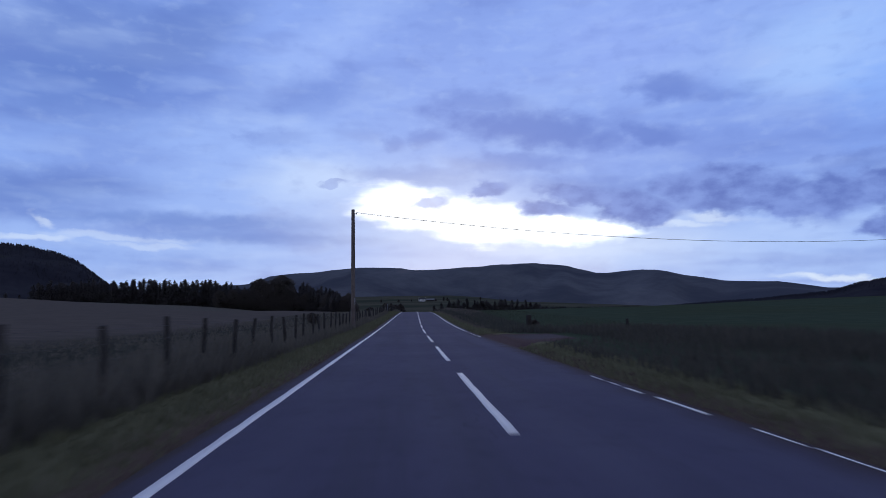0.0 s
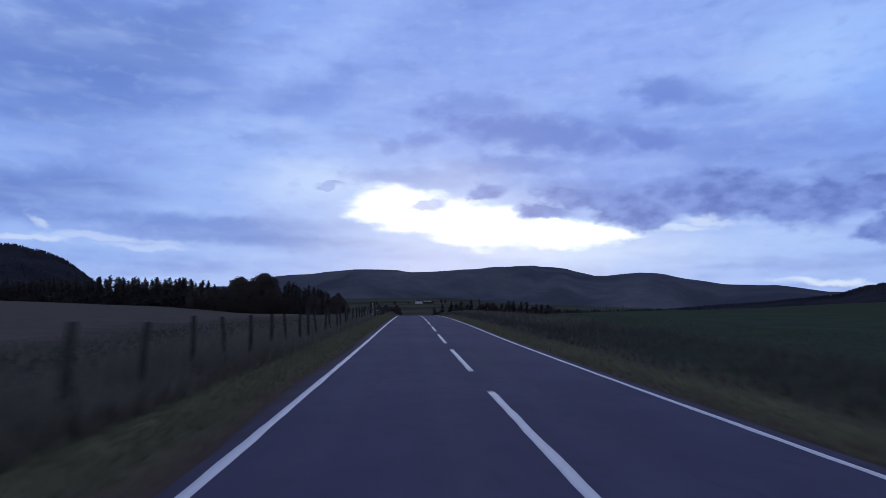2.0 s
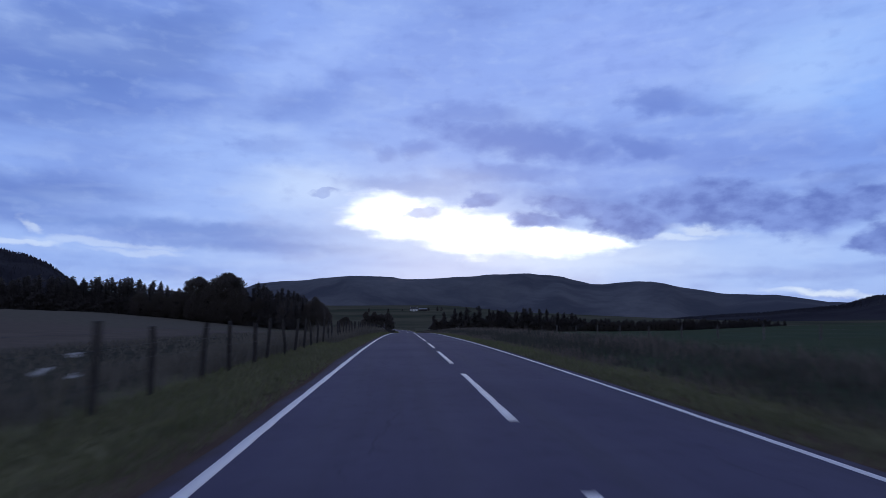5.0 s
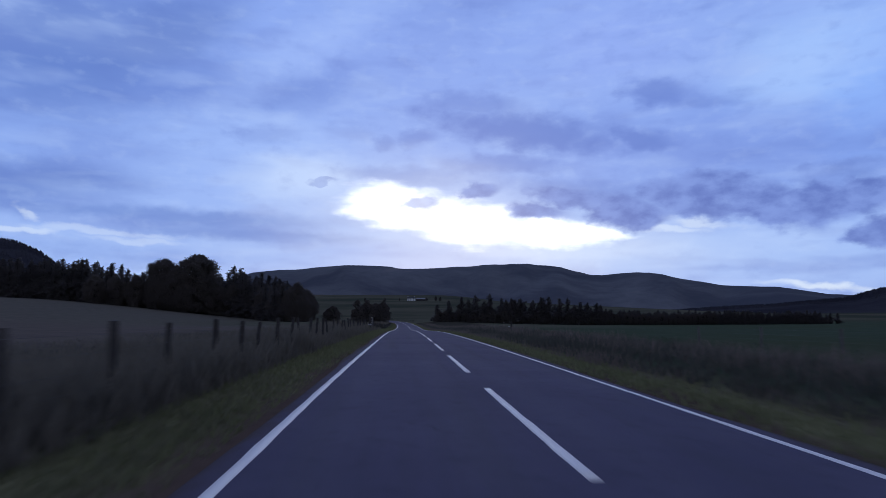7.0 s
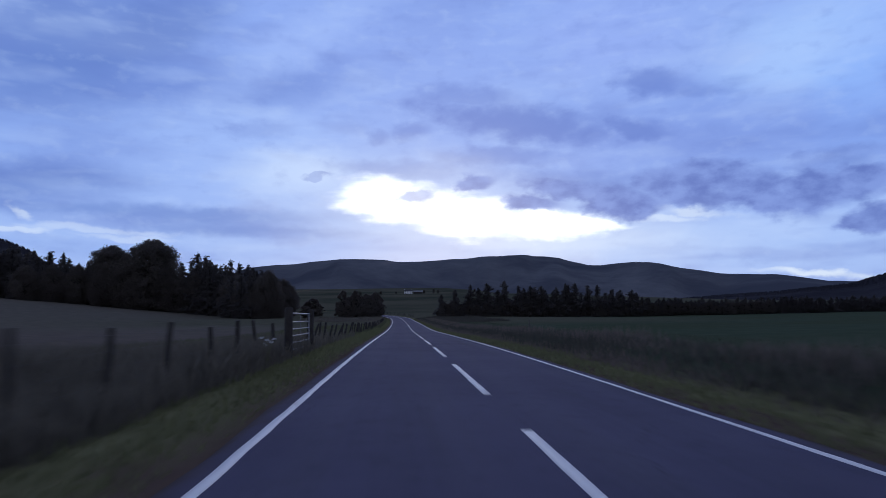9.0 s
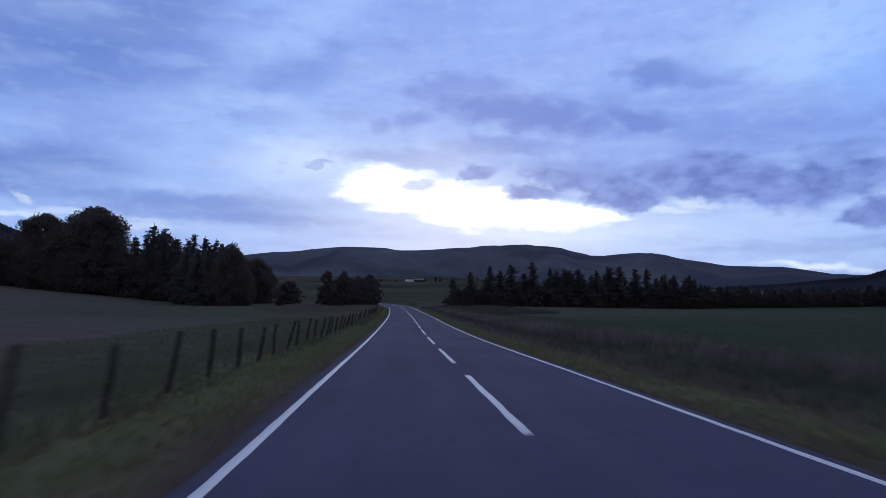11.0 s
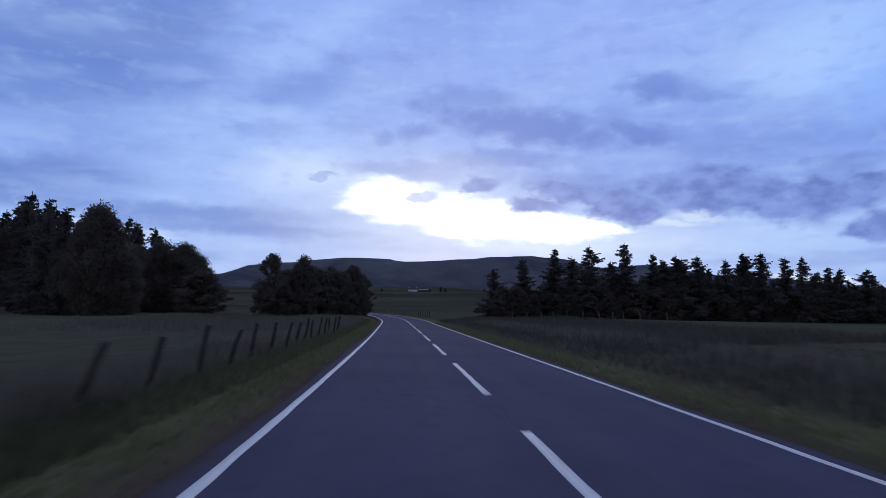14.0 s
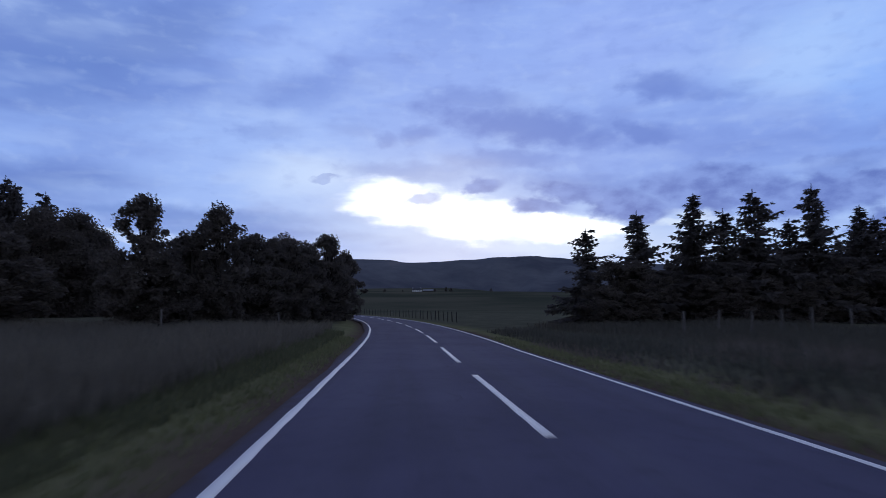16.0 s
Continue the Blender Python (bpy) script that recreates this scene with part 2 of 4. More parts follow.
def leafy(name, dark, light, through_light=0.25):
    """Foliage: every leaf of a crown has its own tone; a little light passes through."""
    m, t, b = material(name, 0.85, 0.0, 0.03)
    g = t.nodes.new("ShaderNodeNewGeometry")
    c = wire_mix(t, g.outputs["Random Per Island"], dark, light)
    n = wire_noise(t, g.outputs["Position"], 0.8, 3).outputs[0]
    c = wire_mix(t, wire_range(t, n, 0.35, 0.7, 0.0, 0.6), c, dark)
    t.links.new(c, b.inputs["Base Color"])
    tr = t.nodes.new("ShaderNodeBsdfTranslucent")
    t.links.new(c, tr.inputs["Color"])
    mix = t.nodes.new("ShaderNodeMixShader")
    mix.inputs[0].default_value = through_light
    t.links.new(b.outputs[0], mix.inputs[1])
    t.links.new(tr.outputs[0], mix.inputs[2])
    t.links.new(mix.outputs[0], t.nodes["Material Output"].inputs[0])
    return m


def wire_warp(tree, pos, by=0.5):
    n = wire_noise(tree, pos, 1.3, 3, 0.6)
    v = tree.nodes.new("ShaderNodeVectorMath")
    v.operation = "MULTIPLY_ADD"
    v.inputs[1].default_value = (by, by, by)
    tree.links.new(n.outputs["Color"], v.inputs[0])
    tree.links.new(pos, v.inputs[2])
    return v.outputs[0]


def asphalt_material():
    m, t, b = material("asphalt", 0.93, 0.0, 0.12)
    pos = place_of(t)
    lat = t.nodes.new("ShaderNodeAttribute")
    lat.attribute_name = "lateral"
    chips = t.nodes.new("ShaderNodeTexVoronoi")
    chips.inputs["Scale"].default_value = 90
    t.links.new(pos, chips.inputs["Vector"])
    broad = wire_noise(t, pos, 0.25, 4, 0.6).outputs[0]
    long = t.nodes.new("ShaderNodeVectorMath")
    long.operation = "MULTIPLY"
    long.inputs[1].default_value = (1.6, 0.06, 1.0)
    t.links.new(pos, long.inputs[0])
    streak = wire_noise(t, long.outputs[0], 1.0, 4, 0.6).outputs[0]
    c = wire_mix(t, wire_range(t, broad, 0.3, 0.7), (0.081, 0.075, 0.128), (0.104, 0.096, 0.158))
    c = wire_mix(t, wire_range(t, streak, 0.45, 0.75, 0.0, 0.5), c, (0.067, 0.065, 0.092))
    c = wire_mix(t, wire_range(t, chips.outputs["Distance"], 0.0, 0.6, 0.35, 0.0), c, (0.118, 0.113, 0.109))
    lane = wire_math(t, "ABSOLUTE", wire_math(t, "SUBTRACT", wire_math(t, "ABSOLUTE", wire_math(t, "ADD", lat.outputs["Fac"], 0.1)), 1.38))
    rub = wire_range(t, wire_math(t, "ABSOLUTE", wire_math(t, "SUBTRACT", lane, 0.72)), 0.42, 0.05, 0.0, 0.28)
    c = wire_mix(t, wire_math(t, "MULTIPLY", rub, wire_range(t, broad, 0.25, 0.65, 0.4, 1.0)), c, (0.126, 0.119, 0.168))
    mottle = wire_noise(t, pos, 3.2, 5, 0.7).outputs[0]
    c = wire_mix(t, wire_range(t, mottle, 0.50, 0.72, 0.0, 0.42), c, (0.059, 0.055, 0.081))
    crack = t.nodes.new("ShaderNodeTexVoronoi")
    crack.feature = "DISTANCE_TO_EDGE"
    crack.inputs["Scale"].default_value = 0.28
    t.links.new(wire_warp(t, pos), crack.inputs["Vector"])
    line = wire_math(t, "MULTIPLY", wire_range(t, crack.outputs["Distance"], 0.006, 0.001), wire_range(t, broad, 0.48, 0.6))
    c = wire_mix(t, wire_math(t, "MULTIPLY", line, 0.3), c, (0.029, 0.028, 0.038))
    # dust and soil creep in over the ragged margins
    edge = wire_math(t, "ADD", wire_math(t, "ABSOLUTE", wire_math(t, "ADD", lat.outputs["Fac"], 0.19)),
                     wire_math(t, "MULTIPLY", wire_noise(t, pos, 1.6, 4).outputs[0], 0.5))
    c = wire_mix(t, wire_range(t, edge, 2.86, 3.28, 0.0, 0.8), c, (0.067, 0.049, 0.042))
    # mud carried out of the farm track
    sep = t.nodes.new("ShaderNodeSeparateXYZ")
    t.links.new(pos, sep.inputs[0])
    side = wire_math(t, "ADD", lat.outputs["Fac"], wire_math(t, "MULTIPLY", wire_noise(t, pos, 0.9, 4).outputs[0], 0.9))
    mud = wire_math(t, "MULTIPLY", wire_range(t, side, 2.45, 3.25), wire_range(t, sep.outputs[1], 40.0, 33.0, 0.0, 0.85))
    c = wire_mix(t, mud, c, (0.060, 0.039, 0.032))
    t.links.new(c, b.inputs["Base Color"])
    bump(t, b, chips.outputs["Distance"], 0.5, 0.004)
    return m


def paint_material():
    m, t, b = material("road_paint", 0.6, 0.0, 0.3)
    pos = place_of(t)
    n = wire_noise(t, pos, 9.0, 6, 0.7).outputs[0]
    g = wire_noise(t, pos, 60.0, 3, 0.7).outputs[0]
    worn = wire_math(t, "ADD", wire_math(t, "MULTIPLY", n, 0.75), wire_math(t, "MULTIPLY", g, 0.25))
    c = wire_mix(t, wire_range(t, worn, 0.60, 0.72, 0.0, 0.7), (0.95, 0.92, 0.88), (0.20, 0.195, 0.195))
    c = wire_mix(t, wire_range(t, n, 0.3, 0.5, 0.15, 0.0), c, (0.60, 0.58, 0.56))
    t.links.new(c, b.inputs["Base Color"])
    bump(t, b, g, 0.3, 0.003)
    return m


def ground_material():
    """Fields, verges and far slopes: the tone follows the distance from the road and the ground's own patches."""
    m, t, b = material("grassland", 1.0, 0.0, 0.0)
    pos = place_of(t)
    at = t.nodes.new("ShaderNodeAttribute")
    at.attribute_name = "lateral"
    lat = at.outputs["Fac"]
    sp = t.nodes.new("ShaderNodeSeparateXYZ")
    t.links.new(pos, sp.inputs[0])
    n0 = wire_noise(t, pos, 0.035, 4, 0.6).outputs[0]
    n1 = wire_noise(t, pos, 0.5, 5, 0.65).outputs[0]
    n2 = wire_noise(t, pos, 5.0, 5, 0.7).outputs[0]
    far = wire_noise(t, pos, 0.006, 5, 0.6).outputs[0]
    hay = wire_mix(t, wire_range(t, n1, 0.3, 0.7), (0.126, 0.106, 0.090), (0.160, 0.134, 0.110))
    green_hay = wire_mix(t, wire_range(t, n1, 0.3, 0.7), (0.122, 0.110, 0.088), (0.156, 0.139, 0.110))
    hay = wire_mix(t, wire_range(t, sp.outputs[1], 215, 275), hay, green_hay)
    sedge = wire_mix(t, wire_range(t, n1, 0.3, 0.7), (0.054, 0.053, 0.043), (0.076, 0.073, 0.057))
    meadow = wire_mix(t, wire_range(t, n1, 0.3, 0.7), (0.092, 0.092, 0.064), (0.130, 0.124, 0.085))
    sedge = wire_mix(t, wire_range(t, sp.outputs[1], 205, 240), sedge, meadow)
    ragged = wire_math(t, "ADD", lat, wire_math(t, "MULTIPLY", wire_math(t, "SUBTRACT", n0, 0.5), 14.0))
    hay = wire_mix(t, wire_range(t, ragged, -19.0, -12.5), hay, sedge)
    crop = wire_mix(t, wire_range(t, n1, 0.3, 0.7), (0.060, 0.080, 0.053), (0.078, 0.102, 0.066))
    crop = wire_mix(t, wire_range(t, n0, 0.4, 0.65, 0.0, 0.5), crop, (0.069, 0.078, 0.041))
    verge = wire_mix(t, wire_range(t, n1, 0.3, 0.7), (0.148, 0.142, 0.080), (0.212, 0.200, 0.112))
    fresh = wire_mix(t, wire_range(t, n1, 0.3, 0.7), (0.152, 0.148, 0.076), (0.210, 0.200, 0.104))
    verge = wire_mix(t, wire_range(t, sp.outputs[1], 85, 140), verge, fresh)
    soil = wire_mix(t, wire_range(t, n2, 0.3, 0.7), (0.096, 0.068, 0.056), (0.146, 0.104, 0.083))
    jit = wire_math(t, "MULTIPLY", wire_math(t, "SUBTRACT", n1, 0.5), 1.6)
    l2 = wire_math(t, "ADD", lat, jit)
    field = wire_mix(t, wire_range(t, lat, -1.0, 1.0), hay, crop)
    rough_end = wire_math(t, "MULTIPLY", wire_range(t, sp.outputs[1], 258, 300), wire_range(t, wire_math(t, "ABSOLUTE", lat), 75.0, 30.0))
    field = wire_mix(t, rough_end, field, sedge)
    slope = wire_mix(t, wire_range(t, far, 0.4, 0.6), (0.060, 0.066, 0.046), (0.112, 0.106, 0.074))
    field = wire_mix(t, wire_range(t, sp.outputs[1], 400, 520), field, slope)
    near_l = wire_range(t, l2, -6.2, -4.4)
    near_r = wire_range(t, l2, 4.9, 3.8)
    c = wire_mix(t, wire_math(t, "MULTIPLY", near_l, near_r), field, verge)
    e_l = wire_range(t, l2, -4.2, -3.2)
    e_r = wire_range(t, l2, 3.6, 3.1)
    c = wire_mix(t, wire_math(t, "MULTIPLY", e_l, e_r), c, soil)
    c = wire_mix(t, wire_range(t, n2, 0.45, 0.8, 0.0, 0.35), c, (0.046, 0.044, 0.026))
    t.links.new(c, b.inputs["Base Color"])
    bump(t, b, n2, 0.4, 0.05)
    return m


def track_material():
    """Wheel-packed grey stone in the middle of the track, raw red earth along its rims and where it spills on to the road."""
    m, t, b = material("red_gravel", 0.95, 0.0, 0.1)
    pos = place_of(t)
    at = t.nodes.new("ShaderNodeAttribute")
    at.attribute_name = "lateral"
    n1 = wire_noise(t, pos, 0.9, 5, 0.65).outputs[0]
    n2 = wire_noise(t, pos, 14.0, 4, 0.65).outputs[0]
    red = wire_mix(t, wire_range(t, n2, 0.3, 0.7), (0.058, 0.029, 0.030), (0.094, 0.050, 0.050))
    packed = wire_mix(t, wire_range(t, n2, 0.3, 0.7), (0.060, 0.046, 0.056), (0.092, 0.071, 0.082))
    rim = wire_math(t, "ADD", at.outputs["Fac"], wire_math(t, "MULTIPLY", wire_math(t, "SUBTRACT", n1, 0.5), 0.35))
    t.links.new(wire_mix(t, wire_range(t, rim, 0.16, 0.34), red, packed), b.inputs["Base Color"])
    bump(t, b, n2, 0.6, 0.03)
    return m


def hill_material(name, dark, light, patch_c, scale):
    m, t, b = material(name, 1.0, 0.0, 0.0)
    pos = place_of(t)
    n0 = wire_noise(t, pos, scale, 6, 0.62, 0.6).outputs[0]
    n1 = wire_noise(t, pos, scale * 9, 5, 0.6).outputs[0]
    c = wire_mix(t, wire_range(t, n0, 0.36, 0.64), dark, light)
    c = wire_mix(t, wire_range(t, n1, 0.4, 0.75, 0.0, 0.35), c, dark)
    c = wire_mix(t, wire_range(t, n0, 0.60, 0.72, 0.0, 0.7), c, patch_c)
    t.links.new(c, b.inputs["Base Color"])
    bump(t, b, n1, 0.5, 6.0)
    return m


ASPHALT = asphalt_material()
PAINT = paint_material()
GROUND = ground_material()
# distance haze is put into both hill colours as a lifted blue-grey
HAZY_HEATHER = hill_material("hazy_heather_hill", (0.084, 0.090, 0.108), (0.156, 0.160, 0.170), (0.210, 0.194, 0.192), 0.0013)
HAZY_FOREST = hill_material("hazy_forest_hill", (0.032, 0.031, 0.038), (0.052, 0.051, 0.058), (0.06, 0.062, 0.05), 0.004)
GRAVEL = track_material()
POST_WOOD = two_tone("weathered_post_wood", (0.032, 0.027, 0.024), (0.064, 0.056, 0.050), 3.0, 0.9, 10)
PALE_WOOD = two_tone("bleached_post_wood", (0.085, 0.077, 0.072), (0.15, 0.138, 0.13), 3.0, 0.9, 10)
POLE_WOOD = two_tone("creosoted_pole_wood", (0.12, 0.092, 0.080), (0.23, 0.185, 0.160), 1.2, 0.8, 14)
GALV = two_tone("galvanised_steel", (0.20, 0.20, 0.21), (0.30, 0.30, 0.32), 4.0, 0.5, 6, 0.1, 0.002, metal=0.4, spec=0.5)
WIRE = two_tone("dull_wire", (0.10, 0.10, 0.11), (0.18, 0.18, 0.19), 4.0, 0.5, 6, 0.05, 0.001, metal=0.7)
PLATE = two_tone("white_plate", (0.62, 0.62, 0.62), (0.78, 0.78, 0.78), 6.0, 0.5, 6, 0.05, 0.001)
CERAMIC = two_tone("brown_ceramic", (0.05, 0.03, 0.02), (0.09, 0.05, 0.03), 6.0, 0.25, 4, 0.05, 0.001)
CABLE = two_tone("black_cable", (0.02, 0.02, 0.022), (0.04, 0.04, 0.042), 6.0, 0.5, 4, 0.05, 0.001)
BARK = two_tone("tree_bark", (0.030, 0.024, 0.020), (0.070, 0.058, 0.048), 2.5, 0.95, 9, 0.8, 0.03)
BROADLEAF = leafy("broadleaf_foliage", (0.118, 0.102, 0.092), (0.158, 0.136, 0.114), 0.50)
NEEDLES = leafy("spruce_needles", (0.102, 0.092, 0.090), (0.138, 0.125, 0.115), 0.50)
GRASS = leafy("verge_grass_blades", (0.152, 0.147, 0.088), (0.236, 0.224, 0.136), 0.50)
RANK = leafy("rank_grass_blades", (0.130, 0.117, 0.094), (0.202, 0.178, 0.142), 0.50)
# darker copy of the rank grass: lens vignetting put into the blade colour
DIMMED_RANK = leafy("vignetted_rank_blades", (0.080, 0.075, 0.061), (0.128, 0.116, 0.093), 0.50)
MEADOW = leafy("meadow_grass_blades", (0.100, 0.108, 0.062), (0.156, 0.156, 0.090), 0.50)
CROP = leafy("young_crop_blades", (0.074, 0.092, 0.062), (0.118, 0.134, 0.092), 0.50)
FRESH = leafy("fresh_verge_blades", (0.144, 0.150, 0.076), (0.228, 0.226, 0.118), 0.50)
NETTLE = leafy("nettle_bank_leaves", (0.080, 0.080, 0.066), (0.132, 0.125, 0.100), 0.50)
PLUME = leafy("dry_grass_plumes", (0.148, 0.122, 0.104), (0.226, 0.184, 0.158), 0.50)
WHITEWASH = two_tone("whitewashed_wall", (0.60, 0.60, 0.58), (0.80, 0.80, 0.78), 0.3, 0.9, 9)
SLATE = two_tone("slate_roof", (0.045, 0.047, 0.055), (0.085, 0.087, 0.095), 0.6, 0.7, 12)
TIN = two_tone("grey_tin_roof", (0.25, 0.26, 0.27), (0.36, 0.37, 0.38), 0.6, 0.5, 8, metal=0.4)
PANE = two_tone("dark_window_glass", (0.015, 0.017, 0.02), (0.03, 0.033, 0.04), 1.0, 0.1, 4, 0.02, 0.001, spec=0.6)

# ---- the lie of the land ----
ROAD_Y = (-300, 0, 19, 39, 59, 79, 100, 127.5, 146.5, 166.5, 196, 226, 246, 266, 286, 306, 335)
ROAD_X = (0.0, 0.0, -0.01, 0.06, 0.31, 0.64, 0.97, 1.26, 1.48, 1.84, 2.34, 2.84, 3.17, 3.54, 3.90, 4.08, 4.14)
ROAD_Z = (0.0, 0.0, -0.02, 0.02, 0.24, 0.58, 0.86, 0.97, 0.86, 0.65, 0.17, -0.63, -1.19, -1.56, -1.81, -2.02, -2.24)
BEND_Y, BEND_R = 338.0, 370.0
LEFT_LINE, RIGHT_LINE = -2.83, 2.43


def smooth_curve(y, ys, vs):
    """Smooth interpolation through the knots (cubic Hermite)."""
    ys, vs = np.array(ys, float), np.array(vs, float)
    m = np.gradient(vs, ys)
    y = np.clip(np.asarray(y, float), ys[0], ys[-1])
    i = np.clip(np.searchsorted(ys, y) - 1, 0, len(ys) - 2)
    h = ys[i + 1] - ys[i]
    s = (y - ys[i]) / h
    return ((2 * s**3 - 3 * s**2 + 1) * vs[i] + (s**3 - 2 * s**2 + s) * h * m[i]
            + (-2 * s**3 + 3 * s**2) * vs[i + 1] + (s**3 - s**2) * h * m[i + 1])


def road_x(y):
    y = np.asarray(y, float)
    d = np.clip(y - BEND_Y, 0, 330)
    return smooth_curve(y, ROAD_Y, ROAD_X) - (BEND_R - np.sqrt(BEND_R**2 - d**2))


def road_z(y):
    y = np.asarray(y, float)
    return smooth_curve(y, ROAD_Y, ROAD_Z) + 0.0 * y


def step(v, a, b):
    s = np.clip((np.asarray(v, float) - a) / (b - a), 0, 1)
    return s * s * (3 - 2 * s)


def wave(x, y, seed):
    """Cheap rolling unevenness, about one unit high."""
    r = np.random.RandomState(seed)
    z = 0
    for k in range(6):
        a, f, p = r.uniform(0, 6.28), r.uniform(0.6, 1.6), r.uniform(0, 6.28)
        z = z + np.sin((x * np.cos(a) + y * np.sin(a)) * f + p)
    return z / 6


FAR_Y = (335, 420, 520, 700, 900, 1150, 1300, 1600, 2100, 4200)
FAR_Z = (-2.24, -2.3, -1.6, 4.5, 10.2, 17.0, 22.0, 34.0, 50.0, 50.0)


def ground_z(x, y):
    x, y = np.asarray(x, float), np.asarray(y, float)
    u = x - road_x(y)
    # the far slope stands only ahead; to the right the land stays low
    rise = smooth_curve(y, FAR_Y, FAR_Z)
    rise = np.where(rise > -2.2, -2.2 + (rise + 2.2) * (1 - 0.93 * step(x, 120, 520)), rise)
    z = np.where(y < 335, road_z(y), rise)
    # the bed of the road lies a hand under the tarmac
    z = z - 0.10 * step(np.abs(u + 0.2), 3.6, 3.15)
    # shallow ditch and bank along both verges
    z = z + 0.14 * step(-u, 3.5, 5.2) * step(-u, 16, 7) + 0.30 * np.exp(-((u - 6.5) / 2.2) ** 2) * step(y, 36, 60) * step(y, 345, 320)
    z = z - 0.16 * np.exp(-((u - 3.9) / 0.7) ** 2) * step(y, 36, 45)
    # pasture climbs away from the road on one side, crop field swells and falls on the other
    near = step(y, 620, 430)
    z = z + (8.6 * step(-x, 34, 150) * (0.75 + 0.25 * step(y, 100, 350)) + 0.6 * step(-x, 8, 30)) * near
    z = z + 0.35 * np.exp(-((y - 110) / 80.0) ** 2) * step(u, 4, 40) * near
    z = z + 1.9 * step(x, 45, 115) * step(y, 40, 110) * step(y, 330, 220)
    z = z - (-0.40 + 0.020 * np.clip(u - 10, 0, 60)) * step(y, 300, 362) * step(u, 8, 26) * near
    rough = step(np.abs(u), 4.0, 14.0)
    z = z + rough * (0.10 * wave(x / 3.0, y / 3.0, 3) + 0.25 * wave(x / 17.0, y / 17.0, 4))
    z = z + step(y, 500, 900) * 5.0 * wave(x / 130.0, y / 150.0, 5)
    z = z + 9.0 * step(40 - x, 120, 900) * step(y, 500, 1200)
    return z


def mesh_from(name, verts, faces, mats, smooth=False, attr=None):
    me = bpy.data.meshes.new(name)
    v = np.asarray(verts, np.float32).reshape(-1, 3)
    me.vertices.add(len(v))
    me.vertices.foreach_set("co", v.ravel())
    f = np.asarray(faces, np.int32)
    n, k = f.shape
    me.loops.add(n * k)
    me.loops.foreach_set("vertex_index", f.ravel())
    me.polygons.add(n)
    me.polygons.foreach_set("loop_start", np.arange(0, n * k, k, dtype=np.int32))
    if attr is not None:
        a = me.attributes.new("lateral", "FLOAT", "POINT")
        a.data.foreach_set("value", np.asarray(attr, np.float32))
    me.update(calc_edges=True)
    me.validate()
    if smooth:
        me.shade_smooth()
    for m in (mats if isinstance(mats, (list, tuple)) else [mats]):
        me.materials.append(m)
    return me


def grid_faces(rows, cols):
    i = np.arange(rows - 1)[:, None] * cols + np.arange(cols - 1)[None, :]
    return np.stack([i, i + 1, i + cols + 1, i + cols], -1).reshape(-1, 4)


def part(name, bm, mat, parent, label=""):
    """Links a bmesh (or a finished mesh) as one mesh object under a thing."""
    if isinstance(bm, bmesh.types.BMesh):
        me = bpy.data.meshes.new(name)
        bm.to_mesh(me)
        bm.free()
        me.materials.append(mat)
    else:
        me = bm
    ob = new(name, me)
    ob.parent = parent
    if label:
        ob["label"] = label
    return ob


def base(name, at=(0, 0, 0), turn=0.0):
    e = new(name)
    e.empty_display_size = 0.3
    e.matrix_world = pose(*at, 0, 0, turn)
    return e


def box(bm, cx, cy, cz, sx, sy, sz, bev=0.0, m=None):
    r = bmesh.ops.create_cube(bm, size=1.0)
    vs = r["verts"]
    bmesh.ops.scale(bm, vec=(sx, sy, sz), verts=vs)
    bmesh.ops.translate(bm, vec=(cx, cy, cz), verts=vs)
    if bev:
        es = list({e for v in vs for e in v.link_edges})
        out = bmesh.ops.bevel(bm, geom=es, offset=bev, segments=1, affect="EDGES")
        vs = out["verts"]
    if m is not None:
        bmesh.ops.transform(bm, matrix=m, verts=[v for v in vs if v.is_valid])


def tube(bm, points, radii, sides=8, cap=True):
    """A bent, tapered rod through the points."""
    pts = [Vector(p) for p in points]
    rings = []
    for i, p in enumerate(pts):
        d = (pts[min(i + 1, len(pts) - 1)] - pts[max(i - 1, 0)]).normalized()
        a = d.orthogonal().normalized() if abs(d.z) < 0.99 else Vector((1, 0, 0))
        b = d.cross(a).normalized()
        a = b.cross(d).normalized()
        r = radii[i] if isinstance(radii, (list, tuple)) else radii
        rings.append([bm.verts.new(p + (a * math.cos(k * 6.2832 / sides) + b * math.sin(k * 6.2832 / sides)) * r) for k in range(sides)])
    for r0, r1 in zip(rings, rings[1:]):
        for k in range(sides):
            bm.faces.new((r0[k], r0[(k + 1) % sides], r1[(k + 1) % sides], r1[k]))
    if cap:
        bm.faces.new(list(reversed(rings[0])))
        bm.faces.new(rings[-1])


# ---- ground, road, hills ----
def build_ground():
    ys = np.concatenate([np.arange(-300, -20, 20), np.arange(-20, 350, 1.5), np.arange(350, 520, 4), np.geomspace(520, 4200, 60)])
    half = np.concatenate([np.arange(0, 12, 0.6), np.geomspace(12, 90, 34), np.geomspace(96, 4200, 40)])
    us = np.concatenate([-half[:0:-1], half])
    Y, U = np.meshgrid(ys, us, indexing="ij")
    X = road_x(Y) + U
    Z = ground_z(X, Y)
    me = mesh_from("ground", np.stack([X, Y, Z], -1), grid_faces(len(ys), len(us)), GROUND, True, U.ravel())
    tagged(new("ground", me), "rough dusk-lit pasture and green crop field beside the road", "ground", kind="structure")


